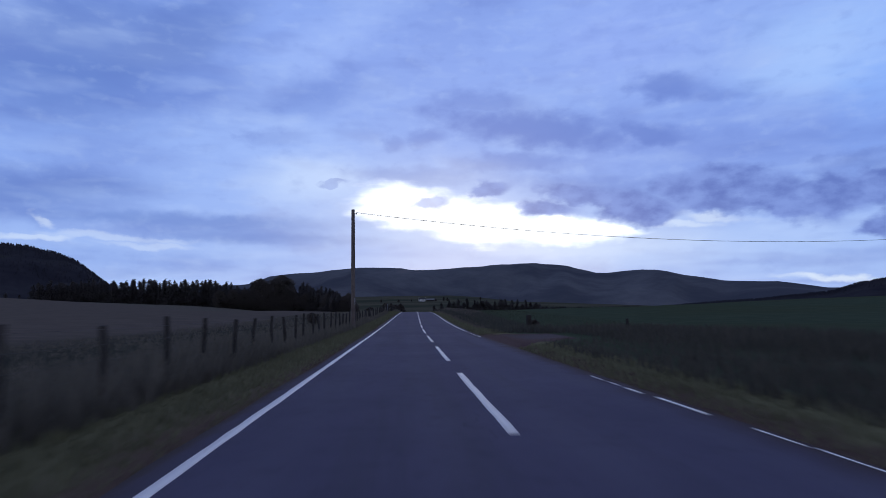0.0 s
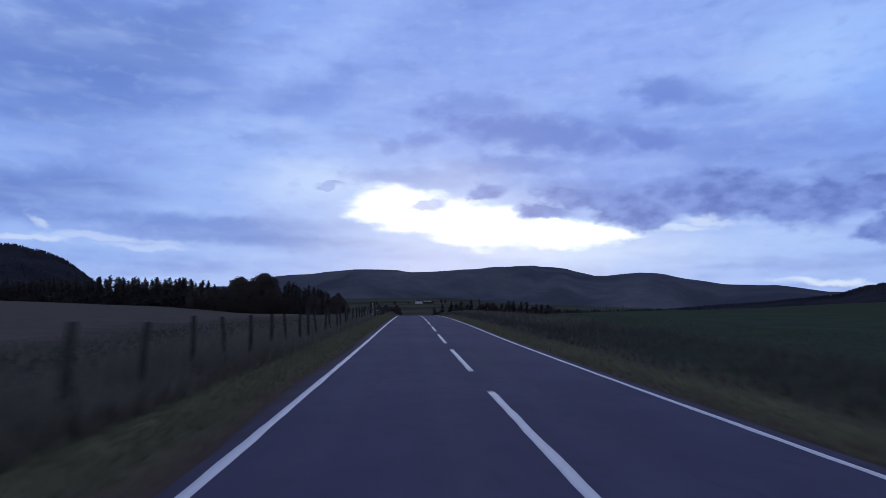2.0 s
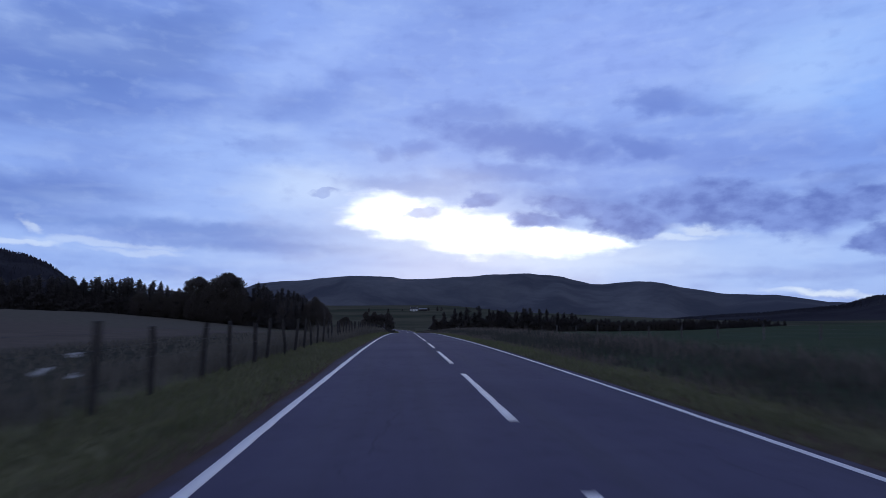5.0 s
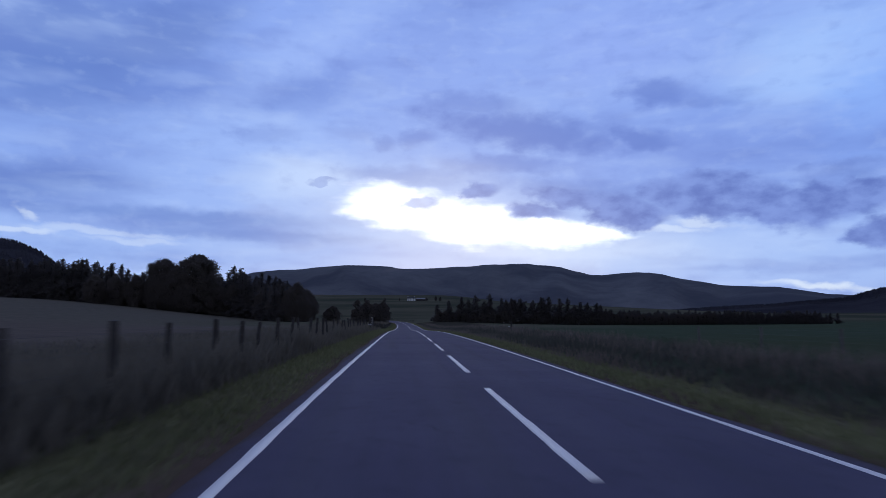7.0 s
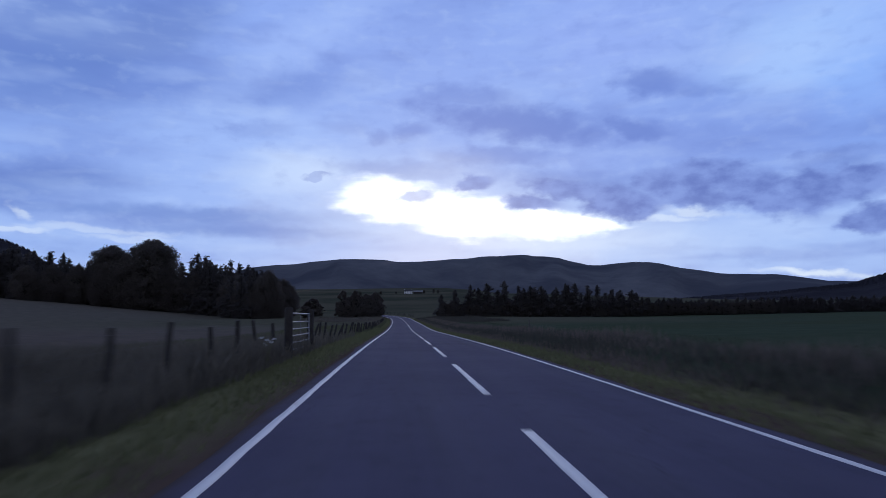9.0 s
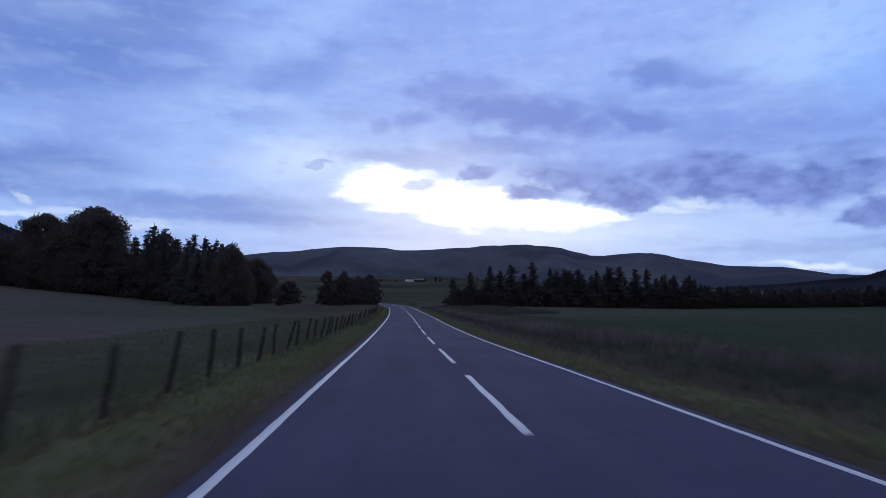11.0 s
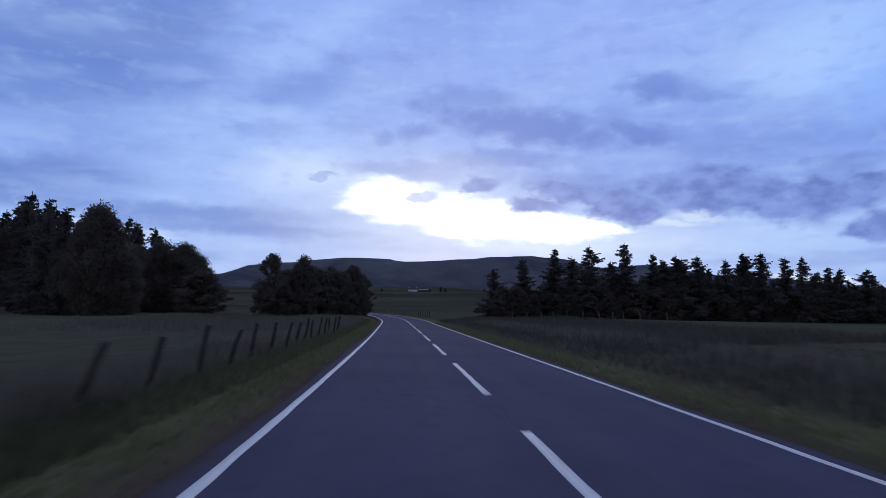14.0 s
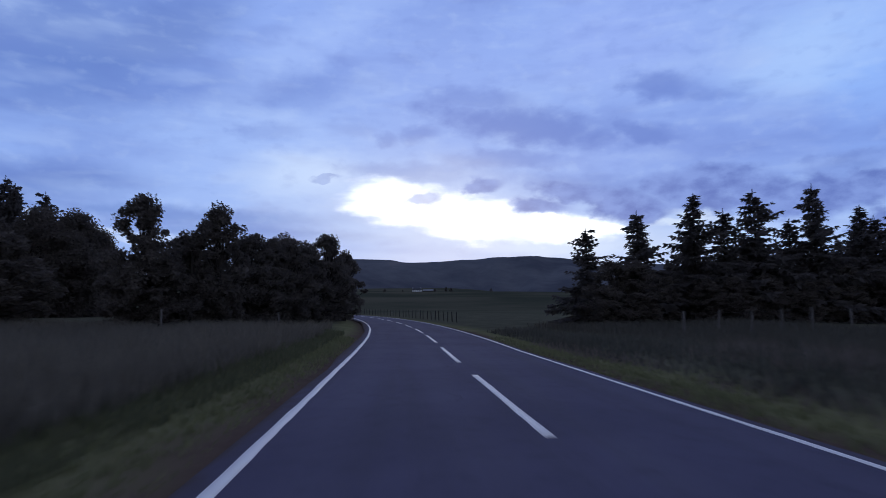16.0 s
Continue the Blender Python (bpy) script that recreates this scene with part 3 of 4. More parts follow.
def road_point(y, u, lift=0.0):
    """A point on the tarmac: cambered a little, falling to the right-hand side."""
    y = np.asarray(y, float)
    return np.stack([road_x(y) + u, y, road_z(y) - 0.0085 * u - 0.010 * np.abs(u) + 0.012 + lift], -1)


def build_road():
    ys = np.concatenate([np.arange(-300, -10, 10), np.arange(-10, 345, 1.0), np.arange(345, 560, 2.5)])
    rnd = np.random.RandomState(5)
    us = np.array([-3.16, -3.02, -2.6, -1.8, -0.9, 0, 0.8, 1.6, 2.3, 2.62, 2.76])
    Y, U = np.meshgrid(ys, us, indexing="ij")
    U = U.copy()
    U[:, 0] += np.interp(ys, ys[::3], rnd.uniform(-0.14, 0.06, len(ys[::3])))
    U[:, -1] += np.interp(ys, ys[::3], rnd.uniform(-0.06, 0.14, len(ys[::3])))
    P = np.stack([road_x(Y) + U, Y, road_z(Y) - 0.0085 * U - 0.010 * np.abs(U) + 0.012], -1)
    P[:, 0, 2] -= 0.05
    P[:, -1, 2] -= 0.05
    me = mesh_from("road", P, grid_faces(len(ys), len(us)), ASPHALT, True, U.ravel())
    road = tagged(new("road", me), "two-lane country road of worn grey tarmac", "road", kind="structure")

    def stripe(name, y0, y1, u, w, rs, label):
        n = max(2, int((y1 - y0) / 0.5) + 1)
        yy = np.linspace(y0, y1, n)
        jl, jr = rs.uniform(-0.008, 0.008, n), rs.uniform(-0.008, 0.008, n)
        a, b = road_point(yy, u - w / 2 + jl, 0.006), road_point(yy, u + w / 2 + jr, 0.006)
        lo_a, lo_b = a - (0, 0, 0.012), b - (0, 0, 0.012)
        v = np.concatenate([a, b, lo_a, lo_b])
        k = np.arange(n - 1)
        f = np.concatenate([np.stack([k, k + n, k + n + 1, k + 1], -1), np.stack([k + 2 * n, k, k + 1, k + 1 + 2 * n], -1),
                            np.stack([k + n, k + 3 * n, k + 3 * n + 1, k + n + 1], -1),
                            [[0, 2 * n, 3 * n, n]], [[n - 1, 2 * n - 1, 4 * n - 1, 3 * n - 1]]])
        return part(name, mesh_from(name, v, f, PAINT), PAINT, road, label)

    rs = np.random.RandomState(8)
    y = DASH_Y - 9.0 * 6
    while y < 520:
        stripe("centre_dash", y - 6.0, y, 0.0, 0.112, rs, "white thermoplastic centre-line dash")
        y += 9.0
    edges = [(-60, 36, LEFT_LINE)] + [(a, a + 30, LEFT_LINE) for a in range(36, 516, 30)]
    edges += [(7.65, 9.05, RIGHT_LINE + 0.05), (9.55, 10.15, RIGHT_LINE)]
    thin = [(10.5, 11.0, RIGHT_LINE), (11.3, 12.0, RIGHT_LINE), (5.9, 6.7, RIGHT_LINE + 0.10), (4.6, 5.75, RIGHT_LINE + 0.12), (3.4, 4.3, RIGHT_LINE + 0.13), (-60, 3.1, RIGHT_LINE + 0.14)]
    edges += [(29.4, 30.6, RIGHT_LINE + 0.02), (31.3, 32.6, RIGHT_LINE), (33.4, 34.0, RIGHT_LINE), (35.4, 36.1, RIGHT_LINE)]
    edges += [(37.0, 66, RIGHT_LINE)] + [(a, a + 30, RIGHT_LINE) for a in range(66, 516, 30)]
    for a, b, u in edges:
        stripe("edge_line", a, b, u, 0.112 if u < 0 else (0.082 if b > 37 else 0.055), rs, "white edge line worn in places")
    for a, b, u in thin:
        stripe("edge_line", a, b, u, 0.026, rs, "white edge line worn to a thread")
    return road


def build_track():
    """Red gravel mouth of a farm track that leaves the road."""
    ys, us = np.linspace(0, 1, 24), np.linspace(0, 1, 40)
    S, V = np.meshgrid(us, ys, indexing="ij")
    u = 2.56 + S * 3.6
    lo = 21.0 + 4.6 * S + 0.3 * np.sin(S * 19)
    hi = 31.6 - 0.8 * S + 0.3 * np.sin(S * 23)
    Y = lo + (hi - lo) * V
    X = road_x(Y) + u
    Z = np.maximum(ground_z(X, Y), road_z(Y) - 0.06) + 0.02 + 0.02 * wave(X * 2, Y * 2, 9)
    blend = step(S, 0.25, 0.0)
    Z = Z * (1 - blend) + (road_z(Y) - 0.043) * blend
    Z = Z - 0.09 * step(np.minimum(np.minimum(V, 1 - V), (1 - S) * 1.5), 0.10, 0.0)
    me = mesh_from("gravel_track", np.stack([X, Y, Z], -1), grid_faces(40, 24), GRAVEL, True, np.minimum(np.minimum(V, 1 - V), S * 0.7).ravel())
    tagged(new("gravel_track", me), "reddish gravel mouth of a farm track beside the road", "track", kind="structure")


def hill_strip(name, label, knots, dist, depth, origin, foot, mat, folds, seed, step_deg=0.25):
    """A range of hills: a ridge of given height for each bearing, with spurs and gullies on the near slope."""
    az = np.arange(knots[0][0], knots[-1][0] + 1e-6, step_deg)
    el = np.interp(az, [k[0] for k in knots], [k[1] for k in knots])
    rr = np.linspace(0, 1, 34)
    A, R = np.meshgrid(az, rr, indexing="ij")
    E = np.repeat(el[:, None], len(rr), 1)
    top = dist * np.tan(np.radians(E)) + origin[2]
    near = np.clip(R / 0.8, 0, 1)
    # rounded rise to the ridge, then away behind it
    s = np.where(R <= 0.8, 1 - (1 - near) ** 1.6, 1 - ((R - 0.8) / 0.2) ** 2 * 0.25)
    spur = wave(A * 0.55 + R * 2.0, R * 3.0 + A * 0.2, seed) + 0.5 * wave(A * 1.5, R * 7.0, seed + 1)
    height = foot + (top - foot) * s
    height = height - folds * (top - foot) * np.clip(spur, -0.2, 1) * np.sin(np.pi * np.clip(near, 0, 1)) * (R <= 0.8)
    D = dist - depth + depth * R / 0.8
    X = origin[0] + D * np.sin(np.radians(A))
    Y = origin[1] + D * np.cos(np.radians(A))
    me = mesh_from(name, np.stack([X, Y, height], -1), grid_faces(len(az), len(rr)), mat, True)
    tagged(new(name, me), label, "hill", kind="structure")


def build_hills():
    ridge = ((-24, 1.9), (-17, 2.3), (-14.1, 2.55), (-12.9, 2.95), (-12.2, 3.25), (-11, 3.40), (-10, 3.49), (-8, 3.59), (-6, 3.73), (-4.2, 3.89), (-3, 3.89), (-1.5, 3.86),
             (1, 3.74), (2.5, 3.76), (5, 3.89), (7.5, 3.96), (10, 4.04), (12, 4.06), (13.5, 3.94), (15, 3.73), (16.5, 3.33), (17.5, 3.06), (18.5, 3.02), (20, 3.15),
             (21.3, 3.22), (22.5, 3.24), (23.5, 3.08), (25, 2.73), (26.5, 2.47), (28, 2.16), (29.5, 2.0), (31, 1.92), (32, 1.90), (33, 1.75), (34.5, 1.48), (35.5, 1.29), (40, 1.2), (60, 1.6))
    hill_strip("hill_range", "long bare heather-covered hill range on the horizon, coloured blue-grey for haze", ridge, 4300, 1500, (0, 0, 1.3), -10, HAZY_HEATHER, 0.32, 21)
    knoll = ((-75, 4.4), (-55, 5.9), (-40, 5.9), (-33.4, 5.6), (-31.5, 5.4), (-29.7, 4.95), (-28.2, 4.3), (-26.6, 3.0), (-25.4, 2.1), (-23.6, 1.2), (-20, 0.3))
    hill_strip("wooded_hill", "dark conifer-covered hill behind the wood", knoll, 2700, 1100, (-0.4, 100, 1.5), -8, HAZY_FOREST, 0.1, 31)
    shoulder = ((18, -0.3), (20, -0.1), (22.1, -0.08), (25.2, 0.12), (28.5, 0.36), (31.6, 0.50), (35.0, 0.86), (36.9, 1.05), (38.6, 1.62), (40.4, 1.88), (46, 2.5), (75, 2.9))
    hill_strip("wooded_ridge", "low dark wooded ridge beyond the field", shoulder, 2200, 900, (-0.7, 70, 1.6), -6, HAZY_FOREST, 0.1, 41)


DASH_Y = 12.58
build_ground()
build_road()
build_track()
build_hills()


# ---- trees ----
def leaf_cloud(points, sizes, seed, aspect=0.6):
    """One small bent-free leaf or spray per point, each turned its own way, as quads."""
    r = np.random.RandomState(seed)
    p = np.asarray(points, float)
    n = len(p)
    a = r.normal(size=(n, 3))
    a /= np.linalg.norm(a, axis=1)[:, None]
    b = np.cross(a, r.normal(size=(n, 3)))
    b /= np.linalg.norm(b, axis=1)[:, None]
    s = np.asarray(sizes)[:, None]
    v = np.stack([p - a * s, p + b * s * aspect, p + a * s, p - b * s * aspect], 1)
    return v.reshape(-1, 3), np.arange(4 * n).reshape(n, 4)


def broadleaf(height, radius, seed, leaves=5200, low=0.12, flat=1.0, leaf=0.17, top_heavy=0.5, ragged=0.25, tuft=(0.19, 0.42), dome=False):
    """A broad-crowned tree: trunk, limbs, and a crown of leaf clumps with gaps."""
    r = np.random.RandomState(seed)
    tree = base("broadleaf_tree")
    bm = bmesh.new()
    bend = [(r.uniform(-.12, .12) * k, r.uniform(-.12, .12) * k, height * 0.62 * k / 5) for k in range(6)]
    tr = height * 0.028
    tube(bm, bend, [tr * (1.25 if k == 0 else 1 - 0.13 * k) for k in range(6)], 8)
    clumps = []
    count = int(78 + radius * (16 if not dome else 26))
    for i in range(count):
        h = low + (1 - low) * r.uniform(0, 1) ** 0.9
        # crown outline, widest near the middle
        w = math.sin(math.pi * min(1, max(0.03, (h - low) / (1 - low))) ** (0.55 + top_heavy * 0.5)) ** 0.6
        if dome:
            w = math.sqrt(max(0.03, 1 - max(0.0, (h - 0.58) / 0.41) ** 3.6))
        ang, rad = r.uniform(0, 6.283), radius * w * (1 - ragged * r.uniform(0, 1)) * r.uniform(0.25, 1.0) ** 0.5
        c = np.array([math.cos(ang) * rad, math.sin(ang) * rad * flat, height * h * (1 - 0.06 * r.uniform())])
        clumps.append(c)
        if i % 2 == 0:
            s = Vector(bend[min(5, 1 + int(h * 4))])
            e = Vector(c)
            mid = s.lerp(e, 0.5) + Vector((0, 0, -0.06 * (e - s).length))
            tube(bm, [s, mid, e], [tr * 0.45, tr * 0.28, tr * 0.08], 5, False)
    part("trunk", bm, BARK, tree)
    clumps = np.array(clumps)
    which = r.randint(0, len(clumps), leaves)
    spread = r.normal(size=(leaves, 3))
    spread /= np.linalg.norm(spread, axis=1)[:, None]
    size = radius * r.uniform(tuft[0], tuft[1], len(clumps))
    pts = clumps[which] + spread * (size[which] * r.uniform(0.2, 1.2, leaves) ** 0.7)[:, None] * np.array([1, 1, 0.75])
    pts[:, 2] = np.maximum(pts[:, 2], 0.15)
    v, f = leaf_cloud(pts, r.uniform(0.6, 1.25, leaves) * leaf, seed + 1)
    part("crown", mesh_from("crown", v, f, BROADLEAF), BROADLEAF, tree)
    return tree


def conifer(height, radius, seed, whorl=0.42, dense=1.0):
    """A spruce: a straight stem with whorls of boughs that lift at their ends, each hung with needle sprays, under a bare leader."""
    r = np.random.RandomState(seed)
    tree = base("spruce_tree")
    bm = bmesh.new()
    lean = r.uniform(-.015, .015, 2) * height
    stem = [(lean[0] * k**2 / 36, lean[1] * k**2 / 36, height * k / 6) for k in range(7)]
    tube(bm, stem, [height * 0.017 * (1.05 - k / 6.2) + 0.008 for k in range(7)], 7)
    part("trunk", bm, BARK, tree)
    V, F = [], []
    z = 0.04 * height
    # some heights of the stem are thin, some thick
    thin = [(r.uniform(0.45, 0.95), r.uniform(0.03, 0.07)) for _ in range(3)]
    while z < height * 0.955:
        k = z / height
        reach = radius * min(0.86, (1 - k) ** 0.75 * 1.06) * r.uniform(0.55, 1.18)
        reach *= 1 - 0.45 * max([0.0] + [1 - abs(k - c) / w for c, w in thin if abs(k - c) < w])
        reach = max(reach, 0.12)
        boughs = r.randint(6, 10) if k < 0.6 else r.randint(5, 8)
        a0 = r.uniform(0, 6.283)
        for b in range(boughs):
            if r.uniform() < 0.12:
                continue
            ang = a0 + b * 6.283 / boughs + r.uniform(-.5, .5)
            # fuller and thinner sides, so that no two flanks match
            side_full = 0.88 + 0.26 * math.sin(ang * 2 + seed + z * 0.9) + 0.20 * math.sin(ang - z * 2.1 + seed * 2)
            L = reach * r.uniform(0.50, 1.18) * side_full
            zb = z + whorl * r.uniform(-1.0, 1.0)
            d = np.array([math.cos(ang), math.sin(ang), 0.0])
            side = np.array([-d[1], d[0], 0.0])
            n = max(3, int(L / 0.24 * dense))
            rise = 0.55 * (k - 0.28) + r.uniform(-0.30, 0.28)
            for j in range(n):
                q = (j + 0.5) / n
                c = d * L * q + np.array([lean[0] * k**2, lean[1] * k**2, zb + L * (rise * q - 0.55 * q * q + 0.45 * q**3)])
                # side sprays, the twig's own needles, and two hanging sprays
                for s in (-1, 0, 1, 2, 3):
                    turn = (s if s < 2 else 0) * r.uniform(0.3, 1.3)
                    fall = r.uniform(-0.25, 0.5) if s < 2 else r.uniform(0.6, 2.2)
                    way = d * math.cos(turn) + side * math.sin(turn) + np.array([0, 0, -fall])
                    way /= np.linalg.norm(way)
                    ln = (0.20 + 0.28 * L * (1 - 0.6 * q)) * r.uniform(0.5, 1.25) if s else L / n * 1.3
                    across = np.cross(way, r.normal(size=3))
                    across *= (0.05 + 0.055 * L / max(radius, 0.1)) * r.uniform(0.6, 1.5) / max(1e-3, np.linalg.norm(across))
                    i = len(V)
                    V += [c, c + way * ln * 0.45 + across, c + way * ln, c + way * ln * 0.45 - across]
                    F.append([i, i + 1, i + 2, i + 3])
        z += whorl * r.uniform(0.7, 1.3) * (0.65 + 0.5 * (1 - k))
    part("crown", mesh_from("crown", np.array(V), np.array(F), NEEDLES), NEEDLES, tree)
    return tree


def plant(proto, x, y, size, turn, label, group="", widen=1.0, sink=0.05):
    z = float(ground_z(x, y)) - sink
    t = copy_thing(proto, pose(x, y, z, 0, 0, turn))
    t.scale = (size * widen, size * widen, size)
    return tagged(t, label, "tree", group)


SPRUCES = [conifer(9.0, 3.0, s, whorl=0.23, dense=1.3) for s in (101, 102, 103, 104, 105)]
OAKS = [broadleaf(7.0, 2.3, 201, 15000, low=0.0, leaf=0.10, tuft=(0.09, 0.25)), broadleaf(7.0, 2.6, 202, 16000, low=0.0, top_heavy=0.3, leaf=0.10, tuft=(0.09, 0.25)),
        broadleaf(7.0, 1.9, 203, 12000, low=0.0, ragged=0.5, leaf=0.10, tuft=(0.09, 0.22))]
BIG_TREE = broadleaf(20.0, 6.6, 210, 52000, low=0.05, leaf=0.24, ragged=0.06, tuft=(0.20, 0.32), dome=True)
WOOD_OAK = broadleaf(12.0, 4.6, 211, 40000, low=0.0, leaf=0.15, ragged=0.15)


def spruce_belt():
    r = np.random.RandomState(60)
    lab = "dark green spruce of the belt beside the crop field"
    # the trees that stand out at the near end
    first = ((15.8, 357.3, 4.6), (20.1, 358.7, 6.1), (24.7, 359.5, 7.6), (27.2, 359.8, 6.5), (30.0, 360.2, 8.1), (33.2, 361.0, 5.9), (35.3, 361.0, 8.7),
             (39.8, 362.0, 7.2), (41.5, 362.6, 6.5), (43.7, 362.7, 7.1), (45.1, 364.0, 6.6), (47.2, 363.4, 7.1), (48.6, 365.0, 5.8), (52.0, 364.4, 6.6),
             (55.3, 365.1, 7.8), (56.6, 367.0, 7.4), (58.4, 365.6, 7.9), (62.8, 366.6, 7.2), (66.0, 367.2, 7.4))
    for i, (x, y, top) in enumerate(first):
        h = top - float(ground_z(x, y))
        plant(SPRUCES[i % 5], x, y, h / 9.0, i * 67, lab, "spruce belt", widen=min(1.5, 13.2 / h))
    x = 69.0
    while x < 185:
        y = 369 + (x - 70) * 0.11 + r.uniform(-1.5, 1.5)
        plant(SPRUCES[r.randint(5)], x, y, r.uniform(0.80, 1.02) * (1 - 0.40 * min(1.0, max(0.0, (x - 77) / 20))), r.uniform(0, 360), lab, "spruce belt", widen=1.4)
        x += r.uniform(1.9, 3.2)
    # leafy underwood along the front of the belt
    x = 16.5
    while x < 128:
        y = 354.6 + (min(x, 70) - 15) * 0.24 + max(0, x - 70) * 0.09 + r.uniform(-0.7, 0.7)
        plant(OAKS[r.randint(3)], x, y, r.uniform(0.40, 0.66), r.uniform(0, 360), "low brownish leafy tree along the front of the spruce belt", "belt underwood", widen=1.5)
        x += r.uniform(1.5, 2.9)
    # second and third rows close the belt
    for row, off in ((1, 2.6), (2, 5.6)):
        x = 17.0 + row * 2
        while x < 180:
            y = 358 + (min(x, 70) - 15) * 0.20 + max(0, x - 70) * 0.10 + off + r.uniform(-1, 1)
            low = 0.46 if x < 27 else 0.62 if x < 39 else 0.92 if x < 81 else 0.66
            plant(SPRUCES[r.randint(5)], x, y, low * r.uniform(0.68, 1.04), r.uniform(0, 360), lab, "spruce belt", widen=min(1.75, 1.15 / low))
            x += r.uniform(1.9, 2.9)


def roadside_clump():
    lab = "dark leafy broadleaf tree in the clump by the bend"
    for i, (x, y, top, w, k) in enumerate(((-12.3, 352.4, 5.8, 0.84, 1), (-9.0, 356.5, 5.8, 0.92, 0), (-10.2, 355.2, 4.0, 0.8, 2), (-6.9, 362.5, 4.3, 1.05, 1), (-6.4, 366.0, 5.0, 0.95, 0), (-3.7, 371.0, 5.6, 0.98, 1),
                                           (-7.6, 368.0, 4.0, 1.2, 1), (-10.6, 359.5, 2.6, 1.4, 0), (-2.6, 377.0, 4.6, 1.05, 0), (-4.6, 379, 4.2, 1.2, 1),
                                           (-10.8, 356.4, 4.0, 1.3, 0), (-12.6, 353.6, 2.4, 1.5, 1), (-11.2, 353.0, 2.2, 1.5, 0), (-7.8, 360.5, 4.4, 1.15, 1), (-5.2, 368.0, 4.6, 1.15, 0), (-9.4, 363.5, 4.4, 1.2, 1), (-5.6, 364.0, 4.3, 1.1, 0))):
        plant(OAKS[k], x, y, (top - float(ground_z(x, y))) / 7.0, i * 73, lab, "clump by the bend", widen=w)


def left_wood():
    r = np.random.RandomState(70)
    plant(BIG_TREE, -77.0, 387, (23.2 - float(ground_z(-77, 387))) / 20.0, 20, "huge round-crowned tree towering over the wood", widen=1.12)
    plant(BIG_TREE, -90.2, 387, (21.6 - float(ground_z(-90.2, 387))) / 20.0, 140, "large round-crowned tree at the edge of the wood", widen=0.95)
    lab = "leafy tree on the edge of the wood"
    for i, (x, y, top, w) in enumerate(((-45.0, 390, 9.4, 1.1), (-38.8, 390, 10.4, 1.0), (-35.2, 391, 10.2, 1.0), (-33.6, 393, 8.2, 0.9), (-42.5, 386, 9.5, 0.9), (-33.0, 353.0, 11.2, 0.72), (-35.4, 355.0, 9.6, 0.7), (-30.8, 354.0, 6.6, 0.9), (-36.6, 357.0, 8.4, 0.9), (-41.5, 362.0, 8.8, 1.0), (-48, 372, 9.6, 1.0), (-50, 388, 11.4, 1.0), (-55, 387, 11.8, 1.0), (-62, 386, 12.4, 1.0), (-69, 384, 12.6, 1.0),
                                        (-84, 383, 17.5, 0.95), (-80, 381, 12.5, 1.0), (-90, 381, 13.5, 1.0), (-98, 382, 15, 1.0), (-105, 381, 15, 1.0), (-112, 379, 15, 1.0))):
        plant(WOOD_OAK, x, y, (top - float(ground_z(x, y))) / 12.0, i * 61, lab, "wood edge", widen=w)
    plant(OAKS[1], -20.6, 353.0, (3.7 - float(ground_z(-20.6, 353.0))) / 7.0, 33, "low round leafy tree standing before the wood", widen=1.75)
    plant(OAKS[0], -22.3, 354.6, (2.6 - float(ground_z(-22.3, 354.6))) / 7.0, 133, "low round leafy tree standing before the wood", widen=1.8)
    lab = "tall dark spruce in the wood"
    for i, (x, y, top) in enumerate(((-38.5, 356.0, 12.0), (-41.6, 358.0, 11.4), (-35.6, 358.5, 10.8), (-46.0, 364.0, 12.6), (-53.0, 378.4, 15.4), (-56.5, 379.5, 16.3), (-58.8, 383.0, 17.5), (-61.6, 386.0, 16.8), (-45.0, 395.5, 14.7), (-38.0, 399, 11.5), (-47.5, 399.5, 15.8), (-51, 396, 17.4), (-53.7, 394, 18.2), (-56.5, 398, 17.2), (-60.7, 396, 18.6), (-63.2, 398, 20.0), (-65.3, 396, 21.0),
                                     (-67.6, 397, 18.2), (-70.2, 396, 16.4), (-49.4, 400, 17.0), (-44.5, 401, 15.0), (-72, 400, 18.0), (-58.5, 394, 16.8), (-46.3, 397, 15.4), (-42.6, 399, 13.2))):
        plant(SPRUCES[i % 5], x, y, (top - float(ground_z(x, y))) / 9.0, i * 47, lab, "wood spruces", widen=1.0)
    x = -72.0
    while x > -232:
        for off in (0, 5, 11):
            y = 386 + max(0, -x - 110) * 0.10 + off + r.uniform(-2, 2)
            if off or x < -100:
                plant(SPRUCES[r.randint(5)], x + r.uniform(-1, 1), y, r.uniform(1.2, 1.55) * (1.0 + 0.25 * min(1.0, max(0.0, (-x - 92) / 20))), r.uniform(0, 360), lab, "wood spruces", widen=1.1)
        x -= r.uniform(3.4, 5.2)
    while x > -330:
        plant(SPRUCES[r.randint(5)], x, 402 + r.uniform(-5, 5), r.uniform(0.8, 1.2), r.uniform(0, 360), lab, "wood spruces", widen=1.2)
        x -= r.uniform(3.5, 7.5)


